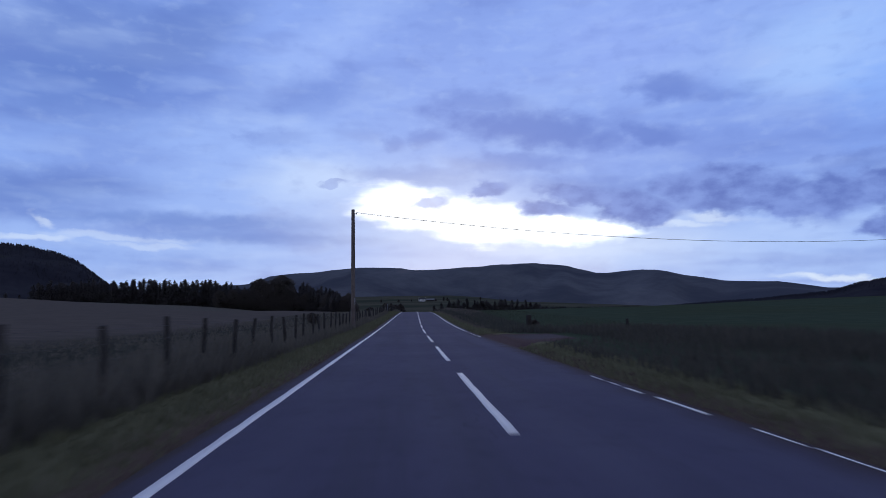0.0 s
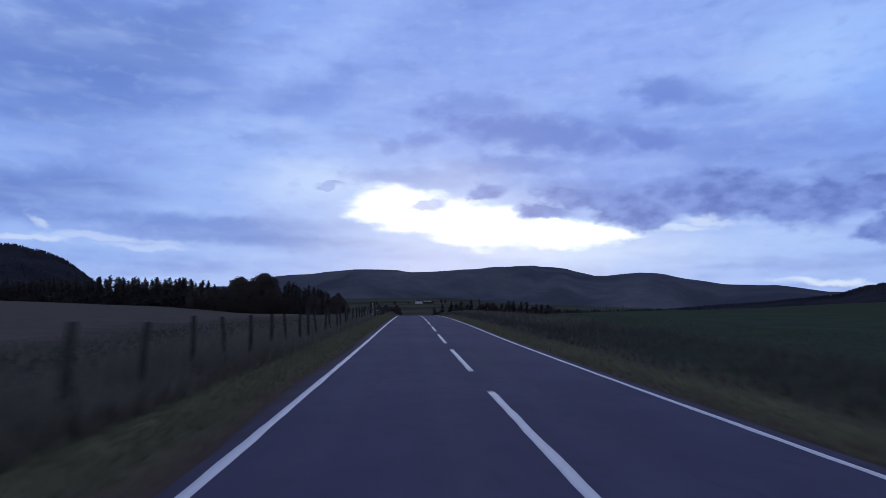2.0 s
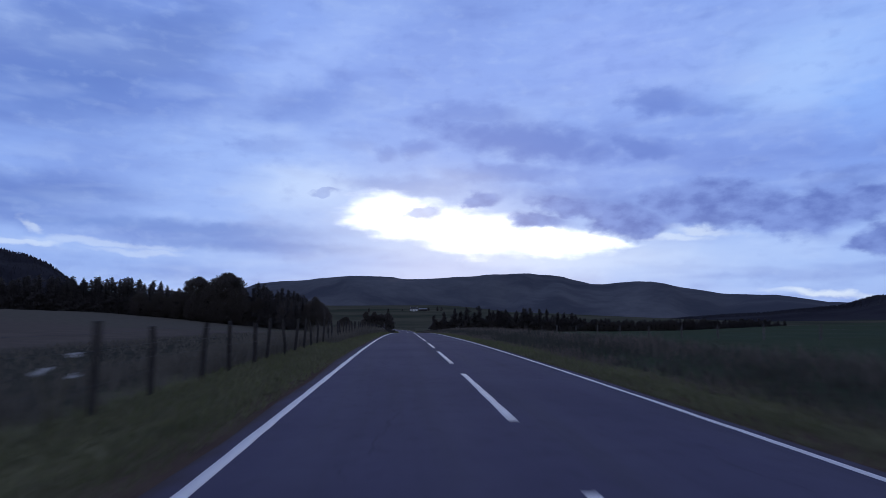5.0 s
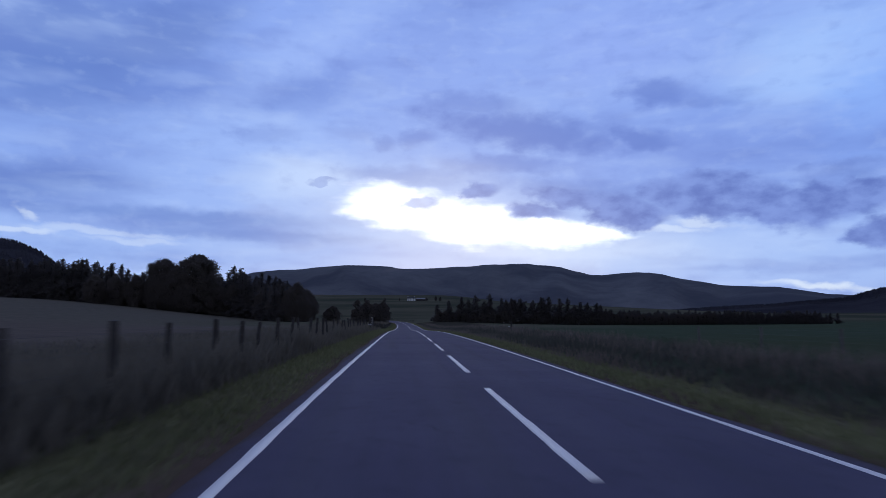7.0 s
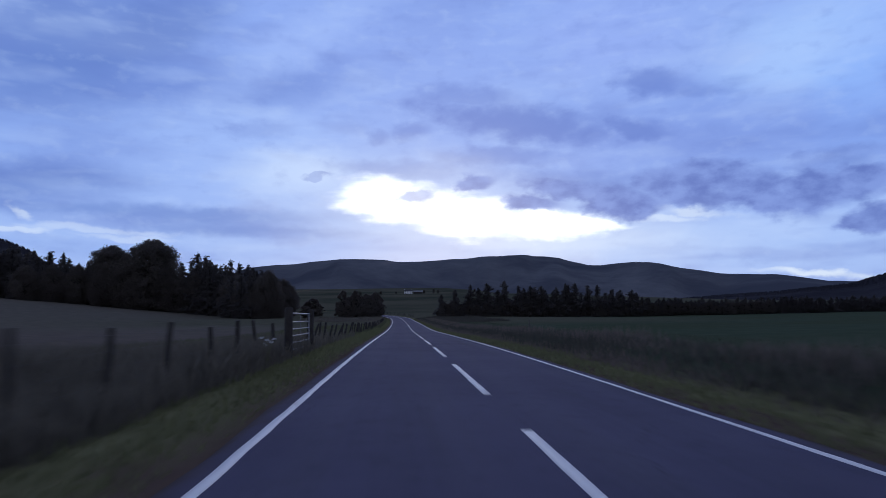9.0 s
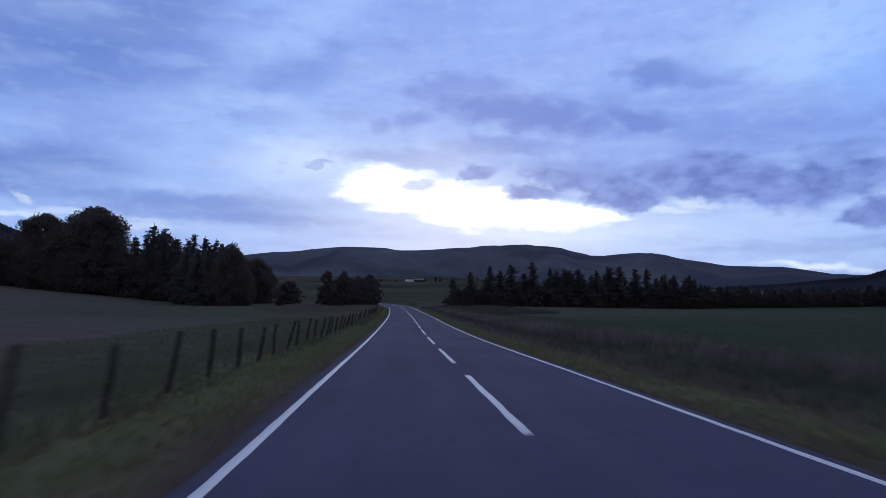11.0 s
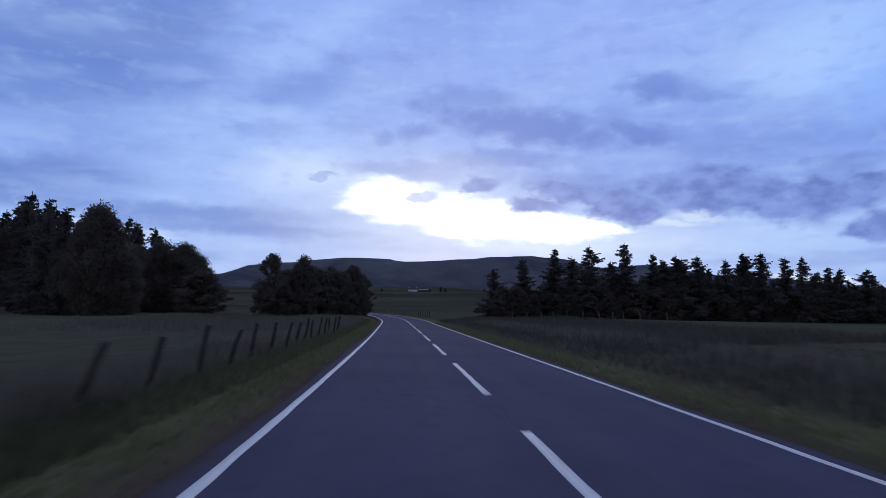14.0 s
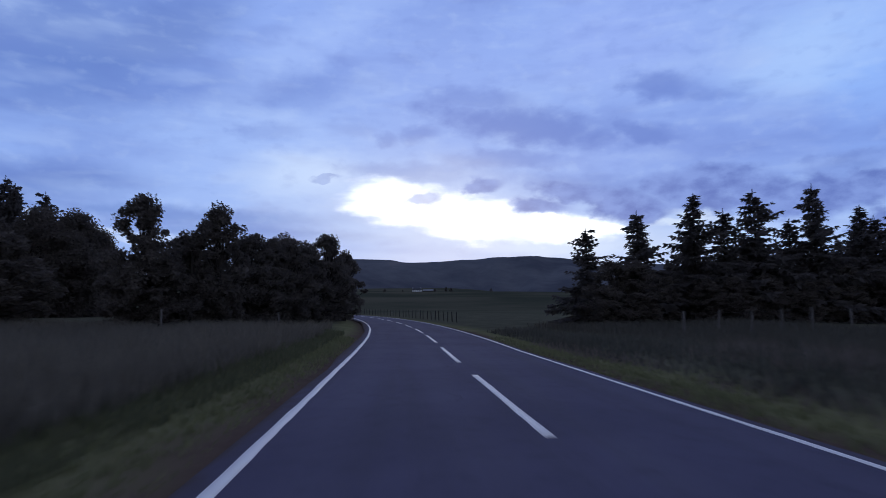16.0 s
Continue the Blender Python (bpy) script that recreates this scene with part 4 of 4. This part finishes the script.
def hill_woods():
    """Plantations on the far hills: rank on rank of small pointed crowns."""
    r = np.random.RandomState(88)
    for host, n, lo in (("wooded_hill", 5200, 0.25), ("wooded_ridge", 3600, 0.35)):
        me = bpy.data.objects[host].data
        co = np.empty(len(me.vertices) * 3, np.float32)
        me.vertices.foreach_get("co", co)
        co = co.reshape(-1, 34, 3)
        i = r.uniform(0, len(co) - 1.001, n)
        j = 34 * (lo + (0.81 - lo) * r.uniform(0, 1, n) ** 0.7)
        a, b = i.astype(int), np.minimum(j.astype(int), 32)
        s, q = (i - a)[:, None], (j - b)[:, None]
        p = (co[a, b] * (1 - s) + co[a + 1, b] * s) * (1 - q) + (co[a, b + 1] * (1 - s) + co[a + 1, b + 1] * s) * q
        h, w = r.uniform(6, 11, n) * (1 if host == "wooded_hill" else 0.55), r.uniform(2.4, 4.2, n)
        V, F = [], []
        for lev, (z0, z1, ww) in enumerate(((-0.1, 0.55, 1.0), (0.35, 1.0, 0.62))):
            ring = [p + np.stack([np.cos(k * 1.2566 + lev) * w * ww, np.sin(k * 1.2566 + lev) * w * ww, h * z0], -1) for k in range(5)]
            V.append(np.stack(ring + [p + np.stack([0 * h, 0 * h, h * z1], -1)], 1).reshape(-1, 3))
            o = np.arange(n)[:, None] * 6 + lev * n * 6
            F += [np.concatenate([o + k, o + (k + 1) % 5, o + 5], 1) for k in range(5)]
        tagged(new("far_woods", mesh_from("far_woods", np.concatenate(V), np.concatenate(F), HAZY_FOREST)), "distant conifer plantation on the dark hill", "forest", kind="stuff")


spruce_belt()
roadside_clump()
left_wood()
hill_woods()


# ---- roadside things ----
def fence_post_mesh(h, w, seed, mat=None):
    r = np.random.RandomState(seed)
    bm = bmesh.new()
    pts = [(r.uniform(-.02, .02), r.uniform(-.02, .02), z) for z in (-0.35, 0.3 * h, 0.7 * h, h)]
    tube(bm, pts, [w * 0.52, w * 0.5, w * 0.5, w * 0.46], 8)
    me = bpy.data.meshes.new("post")
    bm.to_mesh(me)
    bm.free()
    me.materials.append(mat or POST_WOOD)
    return me


POSTS = [fence_post_mesh(0.98 + 0.05 * (k % 3), 0.088 + 0.012 * (k % 2), 300 + k) for k in range(6)]
PALE_POSTS = [fence_post_mesh(1.0 + 0.04 * (k % 3), 0.10 + 0.012 * (k % 2), 320 + k, PALE_WOOD) for k in range(6)]


def fence_through(spots, seed, label, lift=0.0, lean=0.0, posts=None):
    """Stock fence: leaning round posts at the spots, with stapled wires."""
    r = np.random.RandomState(seed)
    x0, y0 = spots[0]
    e = base("stock_fence", (x0, y0, float(ground_z(x0, y0))))
    tagged(e, label, "fence")
    o = e.matrix_world.translation
    feet = []
    for x, y in spots:
        z = float(ground_z(x, y)) + lift
        p = new("post", (posts or POSTS)[r.randint(6)])
        p.parent = e
        p.matrix_basis = pose(x - o.x, y - o.y, z - o.z, 0, lean + r.uniform(-5, 6) * (lean > 0), 0) @ pose(0, 0, 0, r.uniform(-4, 4), r.uniform(-5, 5), r.uniform(0, 360))
        feet.append((x - o.x, y - o.y, z - o.z))
    for h in (0.93, 0.74, 0.55, 0.36):
        bm = bmesh.new()
        tube(bm, [(a + 0.055 + h * math.tan(radians(lean)), b, c + h + (0.012 if i % 2 else 0)) for i, (a, b, c) in enumerate(feet)], 0.0014, 3, False)
        part("wire", bm, WIRE, e)
    return e


def fence(y0, y1, u, gap, seed, label, lift=0.0, lean=0.0, posts=None):
    """A fence that keeps a given distance (or a changing one) from the road."""
    r = np.random.RandomState(seed + 50)
    u0, u1 = u if isinstance(u, tuple) else (u, u)
    spots = []
    for k in range(int((y1 - y0) / gap) + 1):
        y = y0 + gap * k + r.uniform(-0.06, 0.06)
        spots.append((float(road_x(y)) + u0 + (u1 - u0) * (y - y0) / (y1 - y0) + r.uniform(-0.06, 0.06), y))
    return fence_through(spots, seed, label, lift, lean, posts)


def strainer(x, y, h, w, label, square=True, mat=None):
    z = float(ground_z(x, y))
    bm = bmesh.new()
    if square:
        box(bm, 0, 0, (h - 0.4) / 2, w, w, h + 0.4, 0.018)
    else:
        tube(bm, [(0, 0, -0.4), (0.01, 0, h * 0.5), (0, 0.01, h)], [w * 0.5, w * 0.5, w * 0.46], 10)
    me = bpy.data.meshes.new("timber_post")
    bm.to_mesh(me)
    bm.free()
    me.materials.append(mat or POST_WOOD)
    ob = new("timber_post", me)
    ob.matrix_world = pose(x, y, z, 1.2, -1.0, 12)
    return tagged(ob, label, "post")


def field_gate(ya, yb, u, label, z_up=0.15):
    """Tubular steel field gate: frame, bars that close up towards the ground, and a brace, hung between two posts."""
    xa, xb = float(road_x(ya)) + u, float(road_x(yb)) + u
    za = float(ground_z(xa, ya)) + z_up
    gate = base("field_gate", (xa, ya, za))
    tagged(gate, label, "gate")
    L, dx = yb - ya, xb - xa
    dz = float(ground_z(xb, yb)) + z_up - za

    def at(s, h):
        return (dx * s, L * s, dz * s + h)

    bm = bmesh.new()
    tube(bm, [at(0.03, 0.04), at(0.03, 1.14)], 0.024, 8)
    part("stile", bm, GALV, gate)
    bm = bmesh.new()
    tube(bm, [at(0.97, 0.04), at(0.97, 1.14)], 0.024, 8)
    part("stile", bm, GALV, gate)
    for h in (0.06, 0.265, 0.47, 0.67, 0.885, 1.14):
        bm = bmesh.new()
        tube(bm, [at(0.03, h), at(0.5, h - 0.006), at(0.97, h)], 0.021 if h < 1 else 0.025, 8)
        part("bar", bm, GALV, gate)
    bm = bmesh.new()
    tube(bm, [at(0.5, 0.06), at(0.5, 1.14)], 0.009, 6)
    part("brace", bm, GALV, gate)
    for s in (-0.055, 1.055):
        bm = bmesh.new()
        x, y, z = at(s, 0)
        tube(bm, [(x, y, z - 0.5), (x, y, z + 0.7), (x + 0.01, y, z + 1.27), (x + 0.01, y, z + 1.31)], [0.125, 0.12, 0.112, 0.09], 12)
        part("post", bm, POST_WOOD, gate, "thick weathered timber gate post")
    for h in (0.2, 0.95):
        bm = bmesh.new()
        tube(bm, [at(-0.02, h), at(0.03, h)], 0.014, 6)
        part("hinge", bm, GALV, gate)


def telegraph_pole(x, y, h, label, plate=True):
    z = float(ground_z(x, y))
    pole = base("telegraph_pole", (x, y, z))
    tagged(pole, label, "pole")
    bm = bmesh.new()
    tube(bm, [(0, 0, -0.6), (0, 0, 0.2), (0, 0, h * 0.5), (0, 0, h - 0.06), (0, 0, h)], [0.155, 0.15, 0.13, 0.112, 0.085], 14)
    part("shaft", bm, POLE_WOOD, pole)
    bm = bmesh.new()
    tube(bm, [(0.10, -0.02, h - 0.36), (0.17, -0.02, h - 0.36), (0.20, -0.02, h - 0.30)], 0.014, 6)
    part("bracket", bm, GALV, pole)
    bm = bmesh.new()
    tube(bm, [(0.20, -0.02, h - 0.32), (0.20, -0.02, h - 0.27), (0.20, -0.02, h - 0.20)], [0.03, 0.045, 0.02], 10)
    part("insulator", bm, CERAMIC, pole)
    for k in range(4):
        bm = bmesh.new()
        s = -1 if k % 2 else 1
        tube(bm, [(0, s * 0.10, h - 1.2 - 0.42 * k), (0, s * 0.24, h - 1.2 - 0.42 * k)], 0.011, 6)
        part("step", bm, GALV, pole)
    if plate:
        bm = bmesh.new()
        box(bm, 0.13, -0.075, 1.75, 0.012, 0.09, 0.42, 0.003, Matrix.Rotation(radians(-8), 4, "Z"))
        part("plate", bm, PLATE, pole, "white marker plate")
    return Vector((x + 0.20, y - 0.02, z + h - 0.21))


def overhead_wire(a, b, sag):
    bm = bmesh.new()
    pts = []
    for k in range(41):
        s = k / 40
        p = a.lerp(b, s)
        pts.append((p.x - a.x, p.y - a.y, p.z - a.z - sag * 4 * s * (1 - s)))
    tube(bm, pts, 0.016, 5)
    me = bpy.data.meshes.new("overhead_wire")
    bm.to_mesh(me)
    bm.free()
    me.materials.append(CABLE)
    ob = new("overhead_wire", me)
    ob.location = a
    tagged(ob, "single dark overhead wire strung across the road", "wire")


def shrub(x, y, h, w, seed, label, leaf=0.06, leaves=1500, middle=0.66):
    s = base("shrub", (x, y, float(ground_z(x, y)) - 0.03))
    tagged(s, label, "shrub")
    r = np.random.RandomState(seed)
    bm = bmesh.new()
    for k in range(5):
        a = r.uniform(0, 6.283)
        tube(bm, [(0, 0, -0.1), (0.1 * w * math.cos(a), 0.1 * w * math.sin(a), h * 0.4), (0.3 * w * math.cos(a), 0.3 * w * math.sin(a), h * 0.8)], [0.03, 0.022, 0.008], 5)
    part("stem", bm, BARK, s)
    c = r.normal(size=(9, 3)) * np.array([w * 0.2, w * 0.2, h * 0.11]) + np.array([0, 0, h * middle])
    k = r.randint(0, 9, leaves)
    d = r.normal(size=(leaves, 3))
    d /= np.linalg.norm(d, axis=1)[:, None]
    p = c[k] + d * (np.array([w, w, h * 0.8]) * 0.27) * r.uniform(0.3, 1, leaves)[:, None]
    v, f = leaf_cloud(p, r.uniform(0.6, 1.3, leaves) * leaf, seed)
    part("foliage", mesh_from("foliage", v, f, BROADLEAF), BROADLEAF, s)


def blades(name, mat, label, n, y0, y1, us, heights, seed, width=0.018, cat="grass", mask=None, patchy=1.0):
    """A sward of single blades, thicker and taller in drifts."""
    r = np.random.RandomState(seed)
    y = r.uniform(y0, y1, n)
    u = us[0] + (us[1] - us[0]) * r.uniform(0, 1, n)
    drift = (wave(u * 0.9 + 3, y * 0.5, seed) + 0.6 * wave(u * 2.3, y * 1.7, seed + 1)) * patchy
    keep = r.uniform(-1.2, 0.9, n) < drift
    if mask is not None:
        keep &= mask(u, y)
    y, u, drift = y[keep], u[keep], drift[keep]
    n = len(y)
    x = road_x(y) + u
    z = ground_z(x, y) - 0.02
    h = (heights[0] + (heights[1] - heights[0]) * r.uniform(0, 1, n) ** 1.6) * (0.85 + 0.35 * drift)
    h = np.maximum(h, heights[0] * 0.6)
    a, lean, la = r.uniform(0, 6.283, n), r.uniform(0.05, 0.5, n) * h, r.uniform(0, 6.283, n)
    w = width * r.uniform(0.6, 1.5, n)
    b = np.stack([x, y, z], -1)
    s = np.stack([np.cos(a) * w, np.sin(a) * w, 0 * w], -1)
    tip = b + np.stack([np.cos(la) * lean, np.sin(la) * lean, h], -1)
    mid = b + np.stack([np.cos(la) * lean * 0.25, np.sin(la) * lean * 0.25, h * 0.55], -1)
    v = np.stack([b - s, b + s, mid + s * 0.8, tip, mid - s * 0.8], 1).reshape(-1, 3)
    i = np.arange(n)[:, None] * 5
    f3 = np.concatenate([i + np.array([[0, 1, 2]]), i + np.array([[0, 2, 4]]), i + np.array([[4, 2, 3]])])
    tagged(new(name, mesh_from(name, v, f3, mat)), label, cat, kind="stuff")


def parsley(spots, seed, heads=5, size=0.075):
    """Pale flower heads on thin stalks in the rank verge."""
    r = np.random.RandomState(seed)
    for x, y, h in spots:
        z = float(ground_z(x, y))
        plant_ = base("cow_parsley", (x, y, z))
        tagged(plant_, "cow parsley with flat white flower heads in the verge", "wildflower", "cow parsley")
        for k in range(heads):
            a, d, hh = r.uniform(0, 6.283), r.uniform(0.02, 0.22), h * r.uniform(0.75, 1.05)
            bm = bmesh.new()
            tube(bm, [(0, 0, -0.05), (d * 0.4 * math.cos(a), d * 0.4 * math.sin(a), hh * 0.6), (d * math.cos(a), d * math.sin(a), hh)], 0.006, 5)
            st = part("stalk", bm, GRASS, plant_)
            n = 60
            q, rad = r.uniform(0, 6.283, n), size * np.sqrt(r.uniform(0, 1, n))
            p = np.stack([d * math.cos(a) + np.cos(q) * rad, d * math.sin(a) + np.sin(q) * rad, hh + 0.012 * r.normal(size=n)], -1)
            v, f = leaf_cloud(p, r.uniform(0.006, 0.014, n), seed + k, 0.9)
            part("flower_head", mesh_from("flower_head", v, f, PLATE), PLATE, st, "flat white umbel")


def farmhouse(x, y):
    z = float(ground_z(x, y)) - 0.3
    h = base("farmhouse", (x, y, z), -12)
    tagged(h, "small whitewashed farmhouse with a slate roof", "house")
    bm = bmesh.new()
    box(bm, 0, 0, 2.3, 13, 6.5, 4.6)
    part("wall", bm, WHITEWASH, h)
    bm = bmesh.new()
    v = [bm.verts.new(p) for p in ((-6.8, -3.6, 4.55), (6.8, -3.6, 4.55), (6.8, 3.6, 4.55), (-6.8, 3.6, 4.55), (-6.8, 0, 7.3), (6.8, 0, 7.3))]
    for f in ((0, 1, 5, 4), (2, 3, 4, 5), (0, 4, 3), (1, 2, 5), (3, 2, 1, 0)):
        bm.faces.new([v[i] for i in f])
    roof = part("roof", bm, SLATE, h)
    for cx in (-6.2, 6.2):
        bm = bmesh.new()
        box(bm, cx, 0, 7.5, 0.9, 0.7, 1.6, 0.03)
        part("chimney", bm, WHITEWASH, roof)
    for cx in (-4.4, -1.5, 1.5, 4.4):
        for cz in (1.4, 3.5):
            bm = bmesh.new()
            box(bm, cx, -3.27, cz, 1.0, 0.08, 1.2)
            part("window", bm, PANE, h)
    b = base("barn", (x + 17, y + 4, z + 0.2), -8)
    tagged(b, "long grey tin-roofed barn beside the farmhouse", "barn")
    bm = bmesh.new()
    box(bm, 0, 0, 1.8, 15, 8, 3.6)
    part("wall", bm, POST_WOOD, b)
    bm = bmesh.new()
    v = [bm.verts.new(p) for p in ((-7.8, -4.3, 3.5), (7.8, -4.3, 3.5), (7.8, 4.3, 3.5), (-7.8, 4.3, 3.5), (-7.8, 0, 5.6), (7.8, 0, 5.6))]
    for f in ((0, 1, 5, 4), (2, 3, 4, 5), (0, 4, 3), (1, 2, 5), (3, 2, 1, 0)):
        bm.faces.new([v[i] for i in f])
    part("roof", bm, TIN, b)


FENCE_U = -4.85
fence(-3.24, 91.4, FENCE_U, 1.963, 11, "leaning timber stock fence along the pasture verge")
field_gate(93.3, 97.2, -4.70, "galvanised six-bar field gate between timber posts")
fence(97.92, 194.5, FENCE_U, 1.93, 12, "weathered timber stock fence along the pasture verge")
field_gate(195.4, 199.3, -4.55, "galvanised field gate in the roadside fence")
fence(201.72, 314, FENCE_U, 1.98, 13, "timber stock fence running through tall grass to the bend", -0.12, 11.0)
fence(110, 164, (23.6, 12.0), 3.6, 14, "bleached timber stock fence across the top of the crop field", -0.2, 0.0, PALE_POSTS)
belt_fence = random.Random(16)
fence_through([(15.4 + 1.55 * k + belt_fence.uniform(-0.35, 0.35), 342.0 + belt_fence.uniform(-0.2, 0.2)) for k in range(12)], 17, "bleached timber fence in deep grass before the spruce belt", 0.02, 0.0, PALE_POSTS)
fence(372, 446, 5.6, 2.4, 15, "timber stock fence beyond the bend")
strainer(6.7, 39.0, 0.82, 0.27, "stout dark timber corner post beside the farm track")
strainer(-9.36, 348.0, 1.25, 0.10, "slim pale timber stake before the clump", False, PALE_WOOD)
strainer(-4.23, 352.0, 1.0, 0.10, "slim pale timber stake by the road verge", False, PALE_WOOD)
strainer(8.9, 213.0, 0.75, 0.07, "slim pale marker post at the edge of the crop", False, PALE_WOOD)
strainer(7.98, 178.8, 0.8, 0.12, "lone brown timber post in the edge of the crop", False)
strainer(10.2, 31.3, 0.62, 0.15, "short dark timber post in the field edge", False)

top = telegraph_pole(-4.42, 40.9, 7.80, "tall round wooden telegraph pole with a white plate")
far_top = telegraph_pole(47.0, 51.0, 6.9, "wooden telegraph pole beyond the field edge", False)
overhead_wire(top, far_top, 1.15)
shrub(-6.75, 39.15, 1.08, 0.95, 401, "small dark round-headed shrub by the fence", leaves=3000)
for i, (u, y, h, w) in enumerate(((7.12, 39.5, 0.66, 0.5),)):
    shrub(float(road_x(y)) + u, y, h, w, 410 + i, "low dark weedy shrub in the rough verge", middle=0.5)
parsley(((-2.2, 191.9, 0.75), (-2.4, 192.6, 0.62), (-4.2, 102.2, 0.7), (-3.6, 104.5, 0.75)), 7, 4, 0.05)
parsley(((7.9, 179.4, 0.75), (7.3, 176.2, 0.6), (8.3, 184.0, 0.7), (7.6, 101.5, 0.7), (8.4, 97.0, 0.65), (9.3, 99.5, 0.6)), 9, 1, 0.045)
farmhouse(33.0, 1235)

lab = "small dark tree on the far slope"
for i, (x, y, s) in enumerate(((-46, 1180, 0.9), (-12, 1090, 0.8), (76, 1228, 1.3), (84, 1236, 1.0), (61, 1258, 0.9), (12, 1240, 0.7), (173, 1420, 1.0), (260, 1330, 0.9))):
    plant(OAKS[i % 3], x, y, s, i * 50, lab, "far trees", widen=1.3)

# prototypes have served
for proto in SPRUCES + OAKS + [BIG_TREE, WOOD_OAK]:
    for o in list(proto.children_recursive) + [proto]:
        bpy.data.objects.remove(o)


def off_track(u, y):
    return ~((u > 2.6) & (u < 6.9) & (y > 21.5 + 0.5 * (u - 2.7)) & (y < 33.2 - 0.7 * (u - 2.7)))


def beside_gate(u, y):
    """Tall grass keeps clear of the first gateway and of the mown verge past it."""
    return ~((u > -5.6) & (y > 92.2) & (y < 98.4)) & ~((u > -5.0) & (y > 98) & (y < 127))


def thickening(u, y):
    """Tall grass that grows denser towards the bend."""
    return np.random.RandomState(44).uniform(0, 1, len(y)) < step(y, 308, 338)


# ---- grasses ----
blades("verge_grass", GRASS, "short green verge grass beside the tarmac", 100000, -4, 150, (-4.9, -3.28), (0.05, 0.17), 501, patchy=0.35)
blades("verge_grass", FRESH, "fresh green verge grass beside the tarmac", 118000, 96, 345, (-5.0, -3.3), (0.05, 0.18), 511, patchy=0.35)
blades("tall_grass", RANK, "tall rank grass under the roadside fence", 90000, -4, 220, (-7.0, -4.4), (0.22, 0.66), 502, 0.016, mask=beside_gate)
blades("nettle_bank", RANK, "tall nettles and brown rank grass swallowing the fence", 52000, 142, 194, (-7.8, -4.5), (0.40, 0.86), 542, 0.020, "nettles", patchy=0.8)
blades("tall_grass", RANK, "rank grass standing before the fence posts", 46000, -4, 200, (-4.9, -4.35), (0.16, 0.46), 532, 0.016, mask=beside_gate, patchy=0.6)
blades("tall_grass", MEADOW, "tall green grass under the roadside fence", 26000, 205, 290, (-7.0, -4.5), (0.10, 0.34), 512, 0.016)
blades("tall_grass", RANK, "tall rank grass under the fence near the bend", 46000, 268, 345, (-6.4, -4.75), (0.26, 0.62), 522, 0.016)
blades("tall_grass", MEADOW, "green grass growing taller towards the fence near the bend", 36000, 262, 348, (-5.1, -4.1), (0.12, 0.34), 523, 0.015, patchy=0.4)
blades("tall_grass", RANK, "deep rank grass in front of the clump by the bend", 90000, 305, 354, (-24, -5.1), (0.35, 0.80), 508, 0.018, mask=thickening)
blades("pasture_grass", RANK, "thin rough pasture grass", 34000, -4, 215, (-16, -7.0), (0.10, 0.30), 503, 0.02, patchy=0.5)
blades("pasture_grass", MEADOW, "thin green pasture grass", 22000, 205, 290, (-16, -7.0), (0.08, 0.24), 513, 0.02, patchy=0.4)
blades("verge_grass", GRASS, "short green verge grass on the field side", 40000, -4, 120, (2.78, 4.1), (0.05, 0.18), 504, mask=off_track, patchy=0.5)
blades("verge_grass", FRESH, "fresh green verge grass on the field side", 70000, 105, 345, (2.8, 4.1), (0.05, 0.18), 514, patchy=0.4)
blades("bank_grass", NETTLE, "dark rank nettles and grass on the field bank", 110000, 33, 352, (4.1, 6.8), (0.12, 0.42), 505, 0.019, patchy=0.7)
blades("bank_grass", PLUME, "pale dry tussocks between verge and bank", 34000, 40, 340, (3.7, 4.5), (0.10, 0.34), 515, 0.012)
blades("bank_grass", PLUME, "pale seeding grass along the crest of the bank", 30000, 60, 330, (5.0, 7.0), (0.30, 0.58), 525, 0.010)
# the next two swards carry the corner darkening in their colour
blades("bank_grass", DIMMED_RANK, "deep rank grass in front of the spruce belt", 50000, 300, 356, (7.5, 21), (0.25, 0.60), 509, 0.018)
blades("bank_grass", DIMMED_RANK, "tall rank grass beside the farm track", 36000, -4, 36, (3.6, 14), (0.18, 0.50), 506, 0.018, mask=off_track)
blades("crop", CROP, "low green crop in the field", 80000, 36, 300, (6.4, 15), (0.08, 0.20), 507, 0.02, "crop", patchy=0.2)
